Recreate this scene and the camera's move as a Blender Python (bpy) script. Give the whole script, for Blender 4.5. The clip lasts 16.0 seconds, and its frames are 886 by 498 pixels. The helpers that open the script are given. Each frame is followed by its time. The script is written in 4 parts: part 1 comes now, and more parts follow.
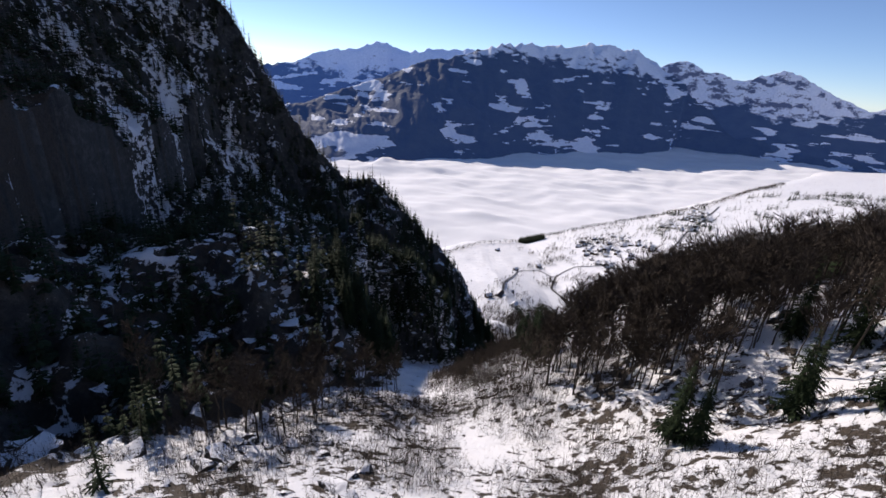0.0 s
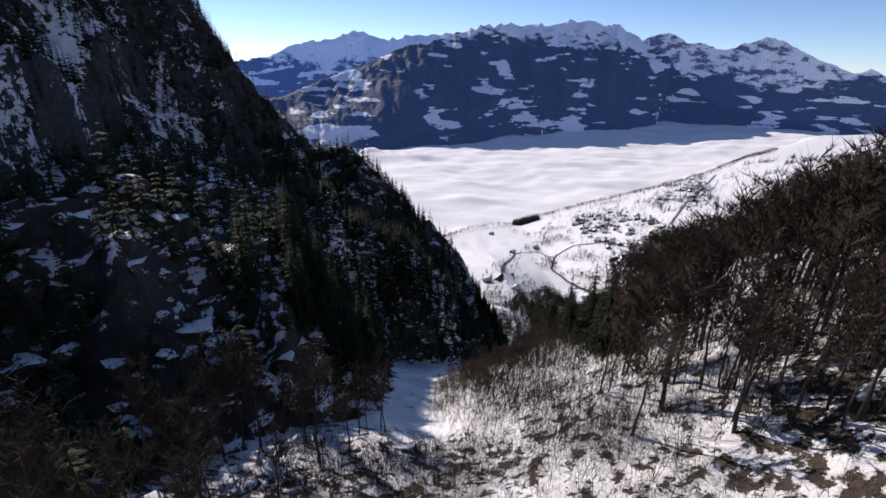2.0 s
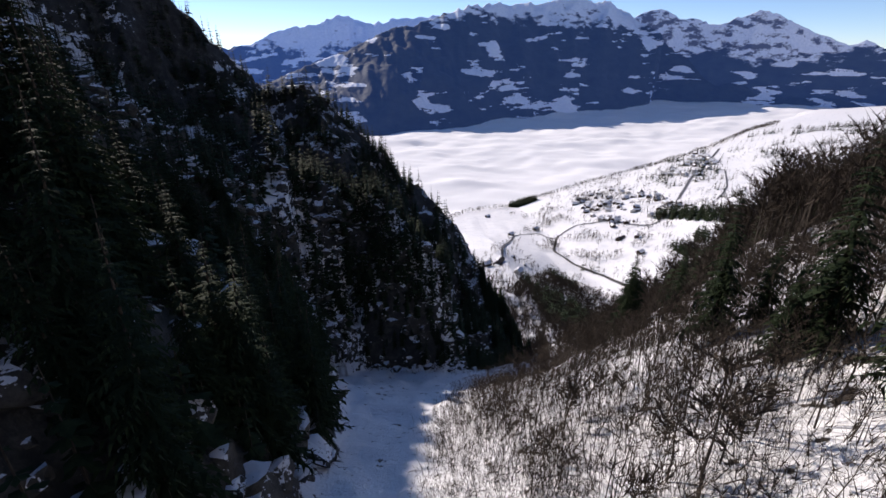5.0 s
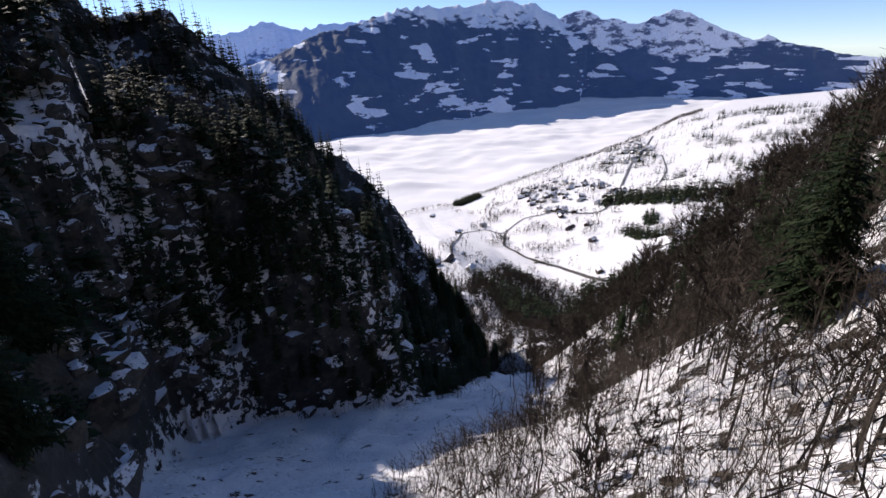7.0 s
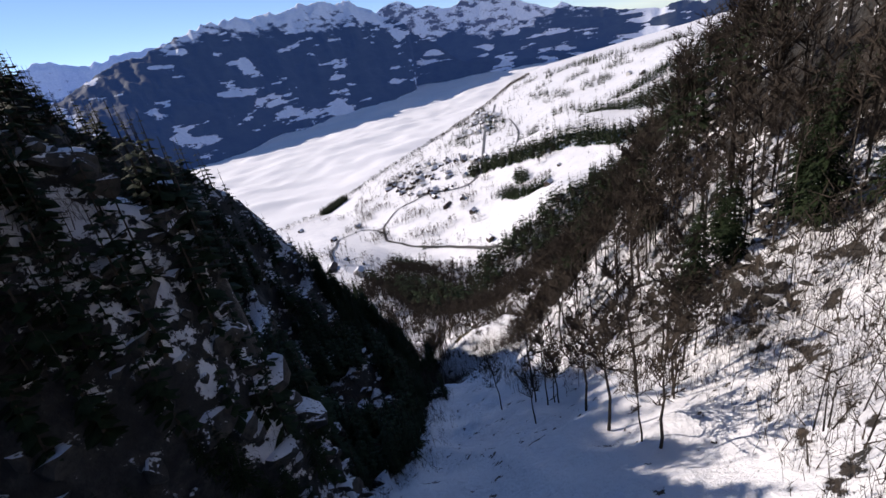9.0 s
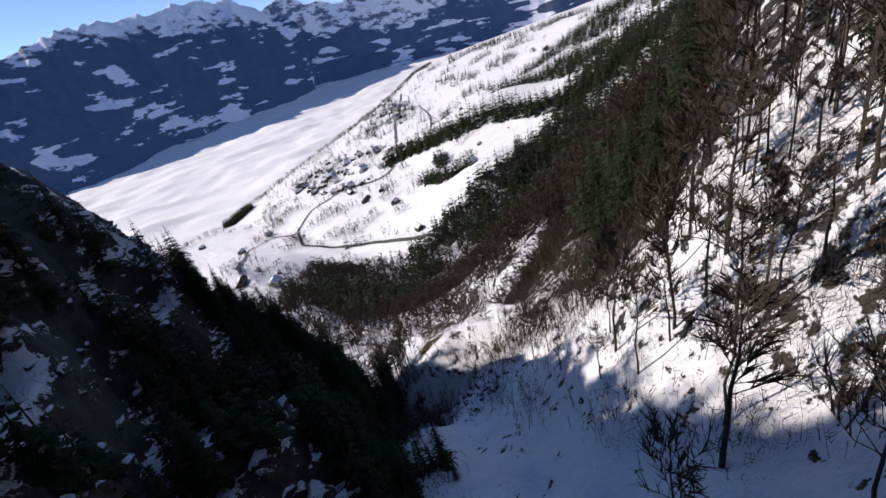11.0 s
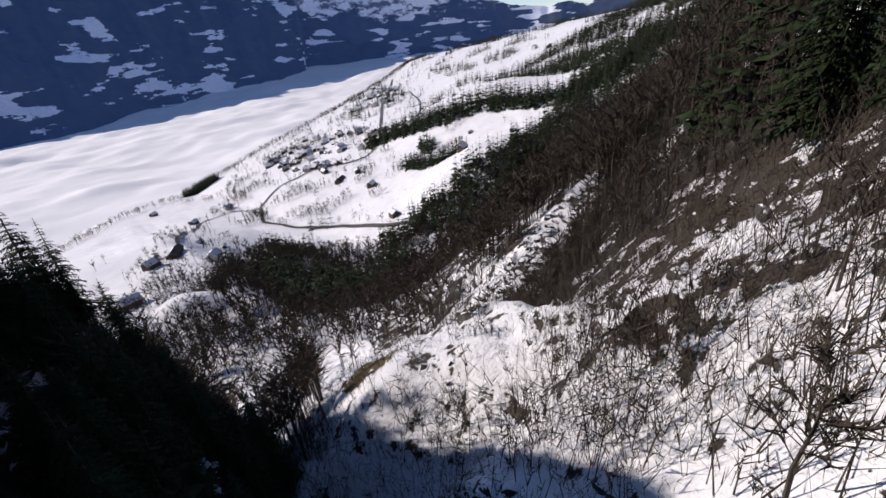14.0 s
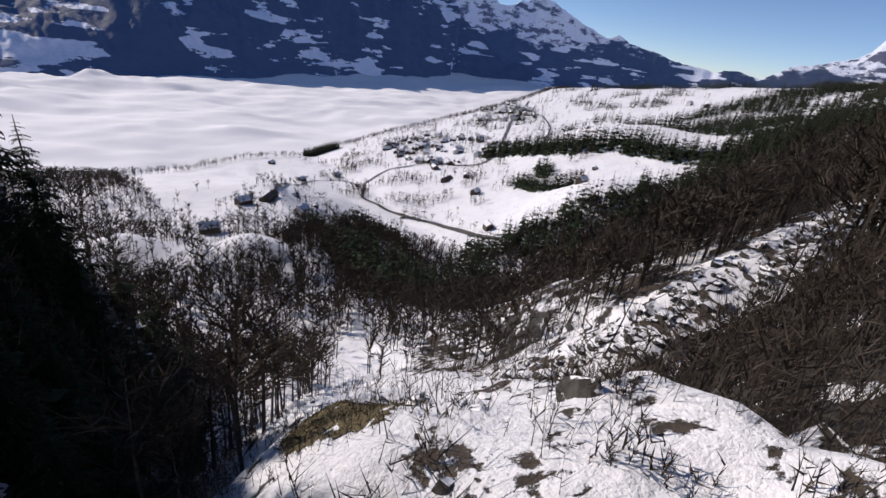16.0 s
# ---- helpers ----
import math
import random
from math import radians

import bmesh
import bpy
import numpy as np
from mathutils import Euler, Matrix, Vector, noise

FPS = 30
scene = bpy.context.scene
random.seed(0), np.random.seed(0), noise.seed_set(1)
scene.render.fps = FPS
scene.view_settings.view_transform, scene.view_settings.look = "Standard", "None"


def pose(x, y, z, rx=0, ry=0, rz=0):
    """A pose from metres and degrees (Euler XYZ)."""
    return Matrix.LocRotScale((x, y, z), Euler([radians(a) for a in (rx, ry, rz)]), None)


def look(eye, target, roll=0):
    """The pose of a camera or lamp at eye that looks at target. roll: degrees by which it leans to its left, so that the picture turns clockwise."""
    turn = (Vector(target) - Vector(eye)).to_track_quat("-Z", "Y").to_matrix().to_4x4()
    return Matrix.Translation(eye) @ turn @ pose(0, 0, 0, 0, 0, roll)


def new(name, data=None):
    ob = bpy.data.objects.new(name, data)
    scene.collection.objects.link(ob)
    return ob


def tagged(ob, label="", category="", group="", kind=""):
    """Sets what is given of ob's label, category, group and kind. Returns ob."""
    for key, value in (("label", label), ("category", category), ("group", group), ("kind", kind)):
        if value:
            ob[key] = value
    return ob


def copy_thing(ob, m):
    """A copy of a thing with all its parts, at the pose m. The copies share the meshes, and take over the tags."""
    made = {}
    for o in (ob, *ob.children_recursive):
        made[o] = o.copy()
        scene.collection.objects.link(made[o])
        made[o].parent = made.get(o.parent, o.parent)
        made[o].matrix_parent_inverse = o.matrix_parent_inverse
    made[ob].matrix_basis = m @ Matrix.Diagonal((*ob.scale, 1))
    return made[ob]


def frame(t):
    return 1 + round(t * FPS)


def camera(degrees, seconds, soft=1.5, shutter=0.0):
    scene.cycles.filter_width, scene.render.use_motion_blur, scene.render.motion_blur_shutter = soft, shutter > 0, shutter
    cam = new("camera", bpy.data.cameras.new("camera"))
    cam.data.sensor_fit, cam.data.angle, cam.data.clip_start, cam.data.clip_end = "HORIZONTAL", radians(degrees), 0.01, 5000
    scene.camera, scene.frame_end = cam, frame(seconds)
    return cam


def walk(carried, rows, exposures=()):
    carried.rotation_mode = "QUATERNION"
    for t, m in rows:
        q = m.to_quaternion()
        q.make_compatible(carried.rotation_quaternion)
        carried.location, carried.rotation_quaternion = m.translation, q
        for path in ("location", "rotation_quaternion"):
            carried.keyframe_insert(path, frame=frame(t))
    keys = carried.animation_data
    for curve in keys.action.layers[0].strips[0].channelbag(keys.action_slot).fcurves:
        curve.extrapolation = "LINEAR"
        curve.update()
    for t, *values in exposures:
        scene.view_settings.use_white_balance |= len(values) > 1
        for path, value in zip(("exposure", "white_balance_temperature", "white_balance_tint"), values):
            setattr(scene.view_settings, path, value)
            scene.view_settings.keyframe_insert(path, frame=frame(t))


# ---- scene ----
cam = camera(86.7, 16.0)
PATH = [
    (0, (0.0, 0.0, 0.0), (-0.0, 93.68, -34.99), 4.73),
    (0.5, (-0.77, 12.85, -7.53), (-0.33, 106.3, -43.12), 3.98),
    (1, (-1.49, 25.21, -14.66), (-0.71, 118.41, -50.89), 3.21),
    (1.5, (-1.94, 36.1, -20.97), (-0.69, 129.14, -57.6), 2.54),
    (2, (-2.19, 47.71, -27.71), (-0.22, 140.67, -64.52), 1.49),
    (2.5, (-2.65, 58.9, -34.3), (-0.69, 151.34, -72.39), 1.33),
    (3, (-2.76, 69.83, -40.95), (-0.72, 162.01, -79.66), 0.76),
    (3.5, (-2.79, 80.13, -46.93), (-0.59, 172.22, -85.85), 0.66),
    (4, (-2.39, 89.53, -52.82), (0.1, 181.62, -91.71), 0.46),
    (4.2, (-2.34, 93.0, -54.7), (0.46, 185.07, -93.62), 0.32),
    (6.3, (3.91, 134.94, -80.27), (8.05, 227.02, -119.05), -0.86),
    (6.5, (4.31, 140.97, -84.41), (11.24, 233.11, -122.66), -1.26),
    (7, (4.94, 155.38, -92.97), (19.44, 246.83, -130.74), -1.57),
    (7.5, (5.52, 168.79, -100.86), (26.57, 258.98, -138.56), -3.2),
    (8, (6.16, 181.6, -108.08), (34.62, 269.22, -146.96), -6.03),
    (8.5, (7.33, 194.21, -114.55), (41.38, 279.3, -154.54), -8.02),
    (9, (9.33, 205.8, -121.96), (47.87, 288.96, -161.96), -10.7),
    (9.5, (11.73, 217.14, -128.83), (53.97, 298.19, -169.41), -12.25),
    (9.7, (11.58, 221.69, -131.42), (57.08, 300.98, -171.95), -12.23),
    (11.8, (31.64, 264.86, -159.16), (83.87, 337.71, -203.47), -13.47),
    (12, (33.63, 266.83, -161.85), (85.55, 340.25, -205.6), -13.62),
    (12.5, (39.61, 274.86, -167.62), (92.08, 347.16, -212.55), -12.67),
    (13, (43.43, 282.19, -173.35), (97.57, 353.24, -218.31), -10.53),
    (13.5, (47.7, 288.89, -178.69), (103.7, 358.74, -223.26), -8.45),
    (14, (51.95, 295.19, -183.66), (107.71, 365.53, -227.73), -5.93),
    (14.5, (55.89, 300.99, -188.2), (108.9, 373.53, -232.12), -1.81),
    (15, (59.69, 306.76, -192.67), (108.77, 382.24, -236.2), 2.38),
    (15.5, (63.19, 311.73, -196.61), (106.94, 390.65, -239.7), 5.62),
    (16, (66.97, 317.24, -200.93), (108.43, 398.74, -241.41), 7.37),
]
walk(cam, [(t, look(eye, target, roll)) for t, eye, target, roll in PATH],
     [(0, 0.12, 6800, 18), (4, 0.17, 6800, 18), (7, 0.34, 6800, 18), (9, 0.22, 6800, 18), (12, 0.2, 6800, 18), (16, -0.06, 6750, 18)])

# ---- light ----
SUN_AZ, SUN_EL = radians(-38), radians(29.5)          # towards the left of +y
SUN_DIR = Vector((math.sin(SUN_AZ) * math.cos(SUN_EL), math.cos(SUN_AZ) * math.cos(SUN_EL), math.sin(SUN_EL)))
world = bpy.data.worlds.new("winter_sky")
scene.world = world
world.use_nodes = True
wn = world.node_tree.nodes
sky = wn.new("ShaderNodeTexSky")
sky.sky_type, sky.sun_disc = "NISHITA", False
sky.sun_elevation, sky.sun_rotation = SUN_EL, SUN_AZ
sky.altitude, sky.air_density, sky.dust_density, sky.ozone_density = 2600, 0.8, 0.0, 4.5
wn["Background"].inputs["Strength"].default_value = 0.125
world.node_tree.links.new(sky.outputs["Color"], wn["Background"].inputs["Color"])
sun_data = bpy.data.lights.new("sun", "SUN")
sun_data.energy, sun_data.angle, sun_data.color = 4.35, radians(0.53), (1.0, 0.95, 0.88)
sun = new("sun", sun_data)
sun.matrix_world = look(SUN_DIR * 900, (0, 0, 0))


# ---- noise and small tools ----
def lattice(ix, iy, seed):
    n = (ix.astype(np.int64) * 374761393 + iy.astype(np.int64) * 668265263 + seed * 1442695041) & 0xFFFFFFFF
    n = ((n ^ (n >> 13)) * 1274126177) & 0xFFFFFFFF
    return ((n ^ (n >> 16)) & 0xFFFFFF) / float(0xFFFFFF)


def vnoise(x, y, seed=0):
    ix, iy = np.floor(x), np.floor(y)
    fx, fy = x - ix, y - iy
    fx, fy = fx * fx * (3 - 2 * fx), fy * fy * (3 - 2 * fy)
    a, b = lattice(ix, iy, seed), lattice(ix + 1, iy, seed)
    c, d = lattice(ix, iy + 1, seed), lattice(ix + 1, iy + 1, seed)
    return (a + (b - a) * fx) * (1 - fy) + (c + (d - c) * fx) * fy - 0.5


def fbm(x, y, size, octaves=4, seed=0, gain=0.5):
    out, amp, k = 0, 1.0, 1.0 / size
    for o in range(octaves):
        out = out + amp * vnoise(x * k + 17.3 * o, y * k - 9.1 * o, seed + 31 * o)
        amp, k = amp * gain, k * 2.03
    return out


def ridged(x, y, size, octaves=4, seed=0):
    out, amp, k = 0, 1.0, 1.0 / size
    for o in range(octaves):
        out = out + amp * (0.5 - np.abs(vnoise(x * k + 5.7 * o, y * k + 3.3 * o, seed + 13 * o)) * 2)
        amp, k = amp * 0.5, k * 2.1
    return out


def smooth(a, b, v):
    t = np.clip((v - a) / (b - a), 0, 1)
    return t * t * (3 - 2 * t)


def table(rows, column, at, blur=6.0):
    """A column of a table of stations, read smoothly at the given places."""
    ys = np.array([r[0] for r in rows], float)
    fine = np.arange(ys[0], ys[-1] + 1, 2.0)
    vals = np.interp(fine, ys, [r[column] for r in rows])
    k = np.exp(-0.5 * (np.arange(-12, 13) * 2.0 / blur) ** 2)
    vals = np.convolve(np.pad(vals, 12, mode="edge"), k / k.sum(), mode="valid")
    return np.interp(at, fine, vals)


def along(line, x, y):
    """Distance to a line in plan (left of its way positive), the height carried along it, and how far along it is."""
    best, side, high, far = np.full(np.shape(x), 1e9), np.zeros(np.shape(x)), np.zeros(np.shape(x)), np.zeros(np.shape(x))
    run = 0.0
    for (ax, ay, az), (bx, by, bz) in zip(line, line[1:]):
        dx, dy = bx - ax, by - ay
        n2 = dx * dx + dy * dy
        t = np.clip(((x - ax) * dx + (y - ay) * dy) / n2, 0, 1)
        ex, ey = x - ax - t * dx, y - ay - t * dy
        turn = (dx * ey - dy * ex) / math.sqrt(n2)
        d = np.hypot(ex, ey) - 1e-4 * np.abs(turn)
        nearer = d < best
        best = np.where(nearer, d, best)
        side = np.where(nearer, np.sign(turn), side)
        high = np.where(nearer, az + t * (bz - az), high)
        far = np.where(nearer, run + t * math.sqrt(n2), far)
        run += math.sqrt(n2)
    return best * np.where(side == 0, 1, side), high, far


# ---- the lie of the land ----
# stations down the gully: y, left and right foot of its floor, height, slope of the right bank and how it steepens
GULLY = [
    (-140, -30, 20, 30, 0.45, 0.002), (-40, -25, 22, -12, 0.45, 0.002), (0, -20, 22, -30, 0.45, 0.002), (40, -15, 24, -49, 0.4, 0.004),
    (68, -12, 24, -64, 0.35, 0.004), (82, -10, 14, -72, 0.4, 0.004), (105, -9, 8, -81, 0.45, 0.004), (124, -14, 0, -95, 0.42, 0.004),
    (140, -12, 2, -102, 0.42, 0.004), (174, -18, 2, -125, 0.42, 0.004), (193, -20, 8, -133, 0.3, 0.005), (207, -24, 28, -143, 0.28, 0.006),
    (220, -30, 44, -153, 0.4, 0.008), (235, -20, 48, -160, 0.55, 0.006), (258, 20, 50, -178, 0.7, 0.003), (277, 34, 52, -190, 0.75, 0.002),
    (300, 46, 62, -207, 0.24, 0.0035), (312, 52, 64, -215, 0.3, 0.005), (332, 60, 67, -236, 0.28, 0.004), (350, 67, 76, -253, 0.22, 0.003),
    (395, 78, 98, -271, 0.22, 0.002), (430, 84, 118, -284, 0.18, 0.002), (520, 60, 150, -303, 0.15, 0.001), (640, 40, 220, -335, 0.1, 0.001)]
# crest of the rock massif, and the foot of its cliffs along the gully
CREST = [(-420, 233, 256), (-250, 282, 133), (-146, 319, 28), (-116, 318, -20), (-98, 323, -48), (-75, 340, -78), (-55, 340, -76), (-35, 351, -100),
         (-18, 360, -124), (0, 360, -136), (14, 362, -154), (25, 360, -172), (36, 362, -197), (47, 371, -216), (52, 373, -226), (57, 392, -253), (60, 430, -298)]
FOOT = [(-150, -160, 0), (-60, -40, 0), (-46, 50, 0), (-30, 98, 0), (-15, 120, 0), (-13, 150, 0), (-18, 180, 0), (-27, 208, 0), (-32, 228, 0), (-22, 239, 0),
        (-7, 241, 0), (10, 246, 0), (27, 260, 0), (38, 290, 0), (42, 308, 0), (52, 328, 0), (61, 350, 0), (63, 395, 0), (76, 460, 0)]
# a snowy rock rib on the face, and the snow couloirs and ledges between the dark woods: line in plan, half width
NEAR_RIB = [(-84, 208, -58), (-76, 200, -60), (-60, 176, -67), (-47, 168, -74), (-40, 150, -73), (-33, 128, -68), (-27, 116, -79)]
COULOIRS = [([(-160, 204, 0), (-146, 198, 0), (-128, 191, 0), (-105, 171, 0), (-88, 158, 0)], 9), ([(-104, 126, 0), (-96, 117, 0), (-89, 110, 0), (-80, 103, 0)], 6),
            ([(-80, 120, 0), (-70, 110, 0)], 6), ([(-122, 256, 0), (-100, 200, 0), (-92, 190, 0)], 4.5), ([(-74, 228, 0), (-68, 264, 0)], 6), ([(-52, 240, 0), (-39, 249, 0)], 4),
            ([(-30, 300, 0), (-24, 278, 0), (-22, 252, 0), (-26, 245, 0)], 4.5), ([(-66, 292, 0), (-58, 262, 0)], 4), ([(2, 300, 0), (6, 270, 0)], 3.5), ([(-150, 250, 0), (-134, 222, 0)], 6)]
SPUR = [(98, 299, -199), (91, 308, -205), (82, 320, -211.5), (79, 331, -217), (80, 344, -226.5), (81, 355, -235), (82, 364, -250)]
RIB = [(98, 358, -244), (113, 351, -231), (142, 350, -219), (190, 345, -204), (270, 335, -176)]
# outer edge of the terrace with the fields, above the fog
BRINK = [(-420, 480, -330), (-200, 760, -380), (-67, 985, -424), (-16, 1130, -430), (98, 1290, -440), (268, 1410, -466), (450, 1440, -425), (640, 1460, -385), (800, 1510, -355), (950, 1600, -332),
         (1150, 1760, -318), (1500, 2080, -325), (2500, 3050, -375), (3700, 4350, -350), (4300, 5000, -340)]
FOG_Z = -500.0


def gully_floor(x, y):
    xl, xr = table(GULLY, 1, y), table(GULLY, 2, y)
    zf, sr, sq = table(GULLY, 3, y), table(GULLY, 4, y), table(GULLY, 5, y, 10.0)
    dr = np.maximum(x - xr, 0)
    wide = np.maximum(xr - xl, 4)
    dip = -1.8 * np.clip(1 - ((x - (xl + xr) / 2) / (wide / 2)) ** 2, 0, 1)
    return zf, dip + sr * dr + sq * np.minimum(dr, 55) ** 2 + (np.maximum(sr + sq * 70 - 0.5, 0.25) - sr) * np.maximum(dr - 55, 0), dr


def land(x, y):
    """Height of the ground."""
    x, y = np.asarray(x, float), np.asarray(y, float)
    zf, bank, dr = gully_floor(x, y)
    z = zf + bank + (3.0 * fbm(x, y, 26, 4, 3) + 1.2 * ridged(x, y, 9, 3, 6) - 0.6) * smooth(1, 16, dr) + 0.5 * fbm(x, y, 6, 3, 4) + (1.7 * ridged(x, y * 0.7, 6, 4, 7) - 0.5) * smooth(4, 0, dr) * smooth(100, 130, y)
    for line, fall, half in ((SPUR, 0.95, 5.5), (RIB, 0.75, 0.0)):
        d, high, _ = along(line, x, y)
        z = np.maximum(z, high - fall * (np.hypot(np.maximum(np.abs(d) - 1.5 - half * smooth(318, 334, y), 0), 2.0) - 2.0) + 1.6 * ridged(x, y, 8, 4, 16) + 0.9 * ridged(x, y, 4.2, 3, 18) - 0.9)
    # the massif, lofted from the foot of its cliffs to its crest
    inside, _, _ = along(FOOT, x, y)
    d, high, _ = along(CREST, x, y)
    u = np.clip(inside, 0, None) / (np.clip(inside, 0, None) + np.abs(d) + 1e-6)
    cliff = 0.58 - 0.36 * smooth(262, 292, y) - 0.34 * smooth(-62, -100, x)
    shape = cliff * smooth(0.0, 0.22, u + 0.10 * fbm(x, y, 24, 3, 12) * smooth(0, 0.05, u)) + (1 - cliff) * u
    rough = (18 * fbm(x, y, 34, 5, 11) + 7 * ridged(x, y, 15, 4, 5) - 3.5) * smooth(0, 8, inside) * smooth(-2, 14, np.abs(d))
    mass = np.where(d < 0, zf + (high - zf) * shape, high - 0.95 * d) + rough + 1.5 * fbm(x, y, 7, 3, 8) * smooth(0, 6, inside)
    groove = np.zeros(np.shape(x))
    for line, half in COULOIRS:
        groove = np.maximum(groove, smooth(half * 1.8, half * 0.3, np.abs(along(line, x, y)[0])))
    mass = mass - 3.5 * groove * smooth(4, 16, inside)
    off, top, _ = along(NEAR_RIB, x, y)
    mass = np.maximum(mass, top - 1.5 * np.hypot(off, 1.5) + 3.0 * ridged(x, y, 9, 4, 17) - 0.5)
    step = mass / 9.0 + 1.6 * fbm(x, y, 40, 3, 19) + 0.5 * fbm(x, y, 12, 2, 20)
    mass = mass + 3.4 * (smooth(0.25, 0.75, step - np.floor(step)) - (step - np.floor(step))) * smooth(2, 12, inside)
    ledge = mass / 3.1 + 1.1 * fbm(x, y, 15, 3, 23)
    mass = mass + 1.3 * (smooth(0.3, 0.7, ledge - np.floor(ledge)) - (ledge - np.floor(ledge))) * smooth(2, 9, inside)
    k = smooth(0.0, 1.0, inside) * smooth(475, 405, y)
    z = z * (1 - k) + mass * k
    # the terrace with the fields
    field = -418 - 0.128 * (y - 994) + 0.26 * np.clip(x - 252, 0, 350) + 0.22 * np.clip(x - 602, 0, 500) + 0.05 * np.maximum(x - 1102, 0)
    field = field + 0.42 * np.clip(215 - x, 0, 105) * smooth(1150, 700, y) + 30 * np.exp(-((x - 572) / 90) ** 2 - ((y - 830) / 110) ** 2)
    field = field + 7 * fbm(x, y, 130, 3, 21) + 2.4 * fbm(x, y, 26, 3, 22) + 27 * np.exp(-((x - 388) / 62) ** 2 - ((y - 650) / 60) ** 2)
    field = field + 16 * np.exp(-((x - 76) / 30) ** 2 - ((y - 548) / 16) ** 2) + 14 * np.exp(-((x - 20) / 26) ** 2 - ((y - 565) / 18) ** 2)
    hang = smooth(330, 900, x) * 0.30 * np.maximum(760 - y, 0) * smooth(0, 300, x - 250)
    w = smooth(400, 540, y + 0.10 * np.maximum(x - 150, 0))
    z = z * (1 - w) + (field + hang) * w
    e, edge, _ = along(BRINK, x, y)
    z = np.where(e > 0, np.minimum(z, edge - 0.55 * e + 6 * fbm(x, y, 40, 3, 33)), z)
    return z


# ---- materials ----
def material(name, rough=0.85):
    m = bpy.data.materials.new(name)
    m.use_nodes = True
    n, l = m.node_tree.nodes, m.node_tree.links
    b = n["Principled BSDF"]
    b.inputs["Roughness"].default_value = rough
    return m, n, l, b


def ramp_node(n, stops):
    r = n.new("ShaderNodeValToRGB")
    r.color_ramp.elements[0].position, r.color_ramp.elements[0].color = stops[0][0], (*stops[0][1], 1)
    r.color_ramp.elements[1].position, r.color_ramp.elements[1].color = stops[-1][0], (*stops[-1][1], 1)
    for p, c in stops[1:-1]:
        e = r.color_ramp.elements.new(p)
        e.color = (*c, 1)
    return r


def noise_node(n, l, size, detail=4.0, rough=0.55, squeeze=None):
    t = n.new("ShaderNodeTexNoise")
    t.inputs["Scale"].default_value, t.inputs["Detail"].default_value, t.inputs["Roughness"].default_value = 1.0 / size, detail, rough
    geo = n.new("ShaderNodeNewGeometry")
    if squeeze:
        k = n.new("ShaderNodeVectorMath")
        k.operation = "MULTIPLY"
        k.inputs[1].default_value = squeeze
        l.new(geo.outputs["Position"], k.inputs[0])
        l.new(k.outputs[0], t.inputs["Vector"])
    else:
        l.new(geo.outputs["Position"], t.inputs["Vector"])
    return t


def maths(n, l, op, a, b):
    m = n.new("ShaderNodeMath")
    m.operation = op
    for k, v in enumerate((a, b)):
        if isinstance(v, (int, float)):
            m.inputs[k].default_value = v
        else:
            l.new(v, m.inputs[k])
    return m.outputs[0]


def mix_color(n, l, f, a, b):
    m = n.new("ShaderNodeMix")
    m.data_type = "RGBA"
    for s, v in ((0, f), (6, a), (7, b)):
        if isinstance(v, tuple):
            m.inputs[s].default_value = (*v, 1)
        elif isinstance(v, (int, float)):
            m.inputs[s].default_value = v
        else:
            l.new(v, m.inputs[s])
    return m.outputs[2]


def bumped(n, l, b, height, strength, distance):
    k = n.new("ShaderNodeBump")
    k.inputs["Strength"].default_value, k.inputs["Distance"].default_value = strength, distance
    l.new(height, k.inputs["Height"])
    l.new(k.outputs["Normal"], b.inputs["Normal"])


def step_node(n, l, v, a, b):
    m = n.new("ShaderNodeMapRange")
    m.interpolation_type = "SMOOTHSTEP"
    m.inputs["From Min"].default_value, m.inputs["From Max"].default_value = a, b
    l.new(v, m.inputs["Value"])
    return m.outputs["Result"]


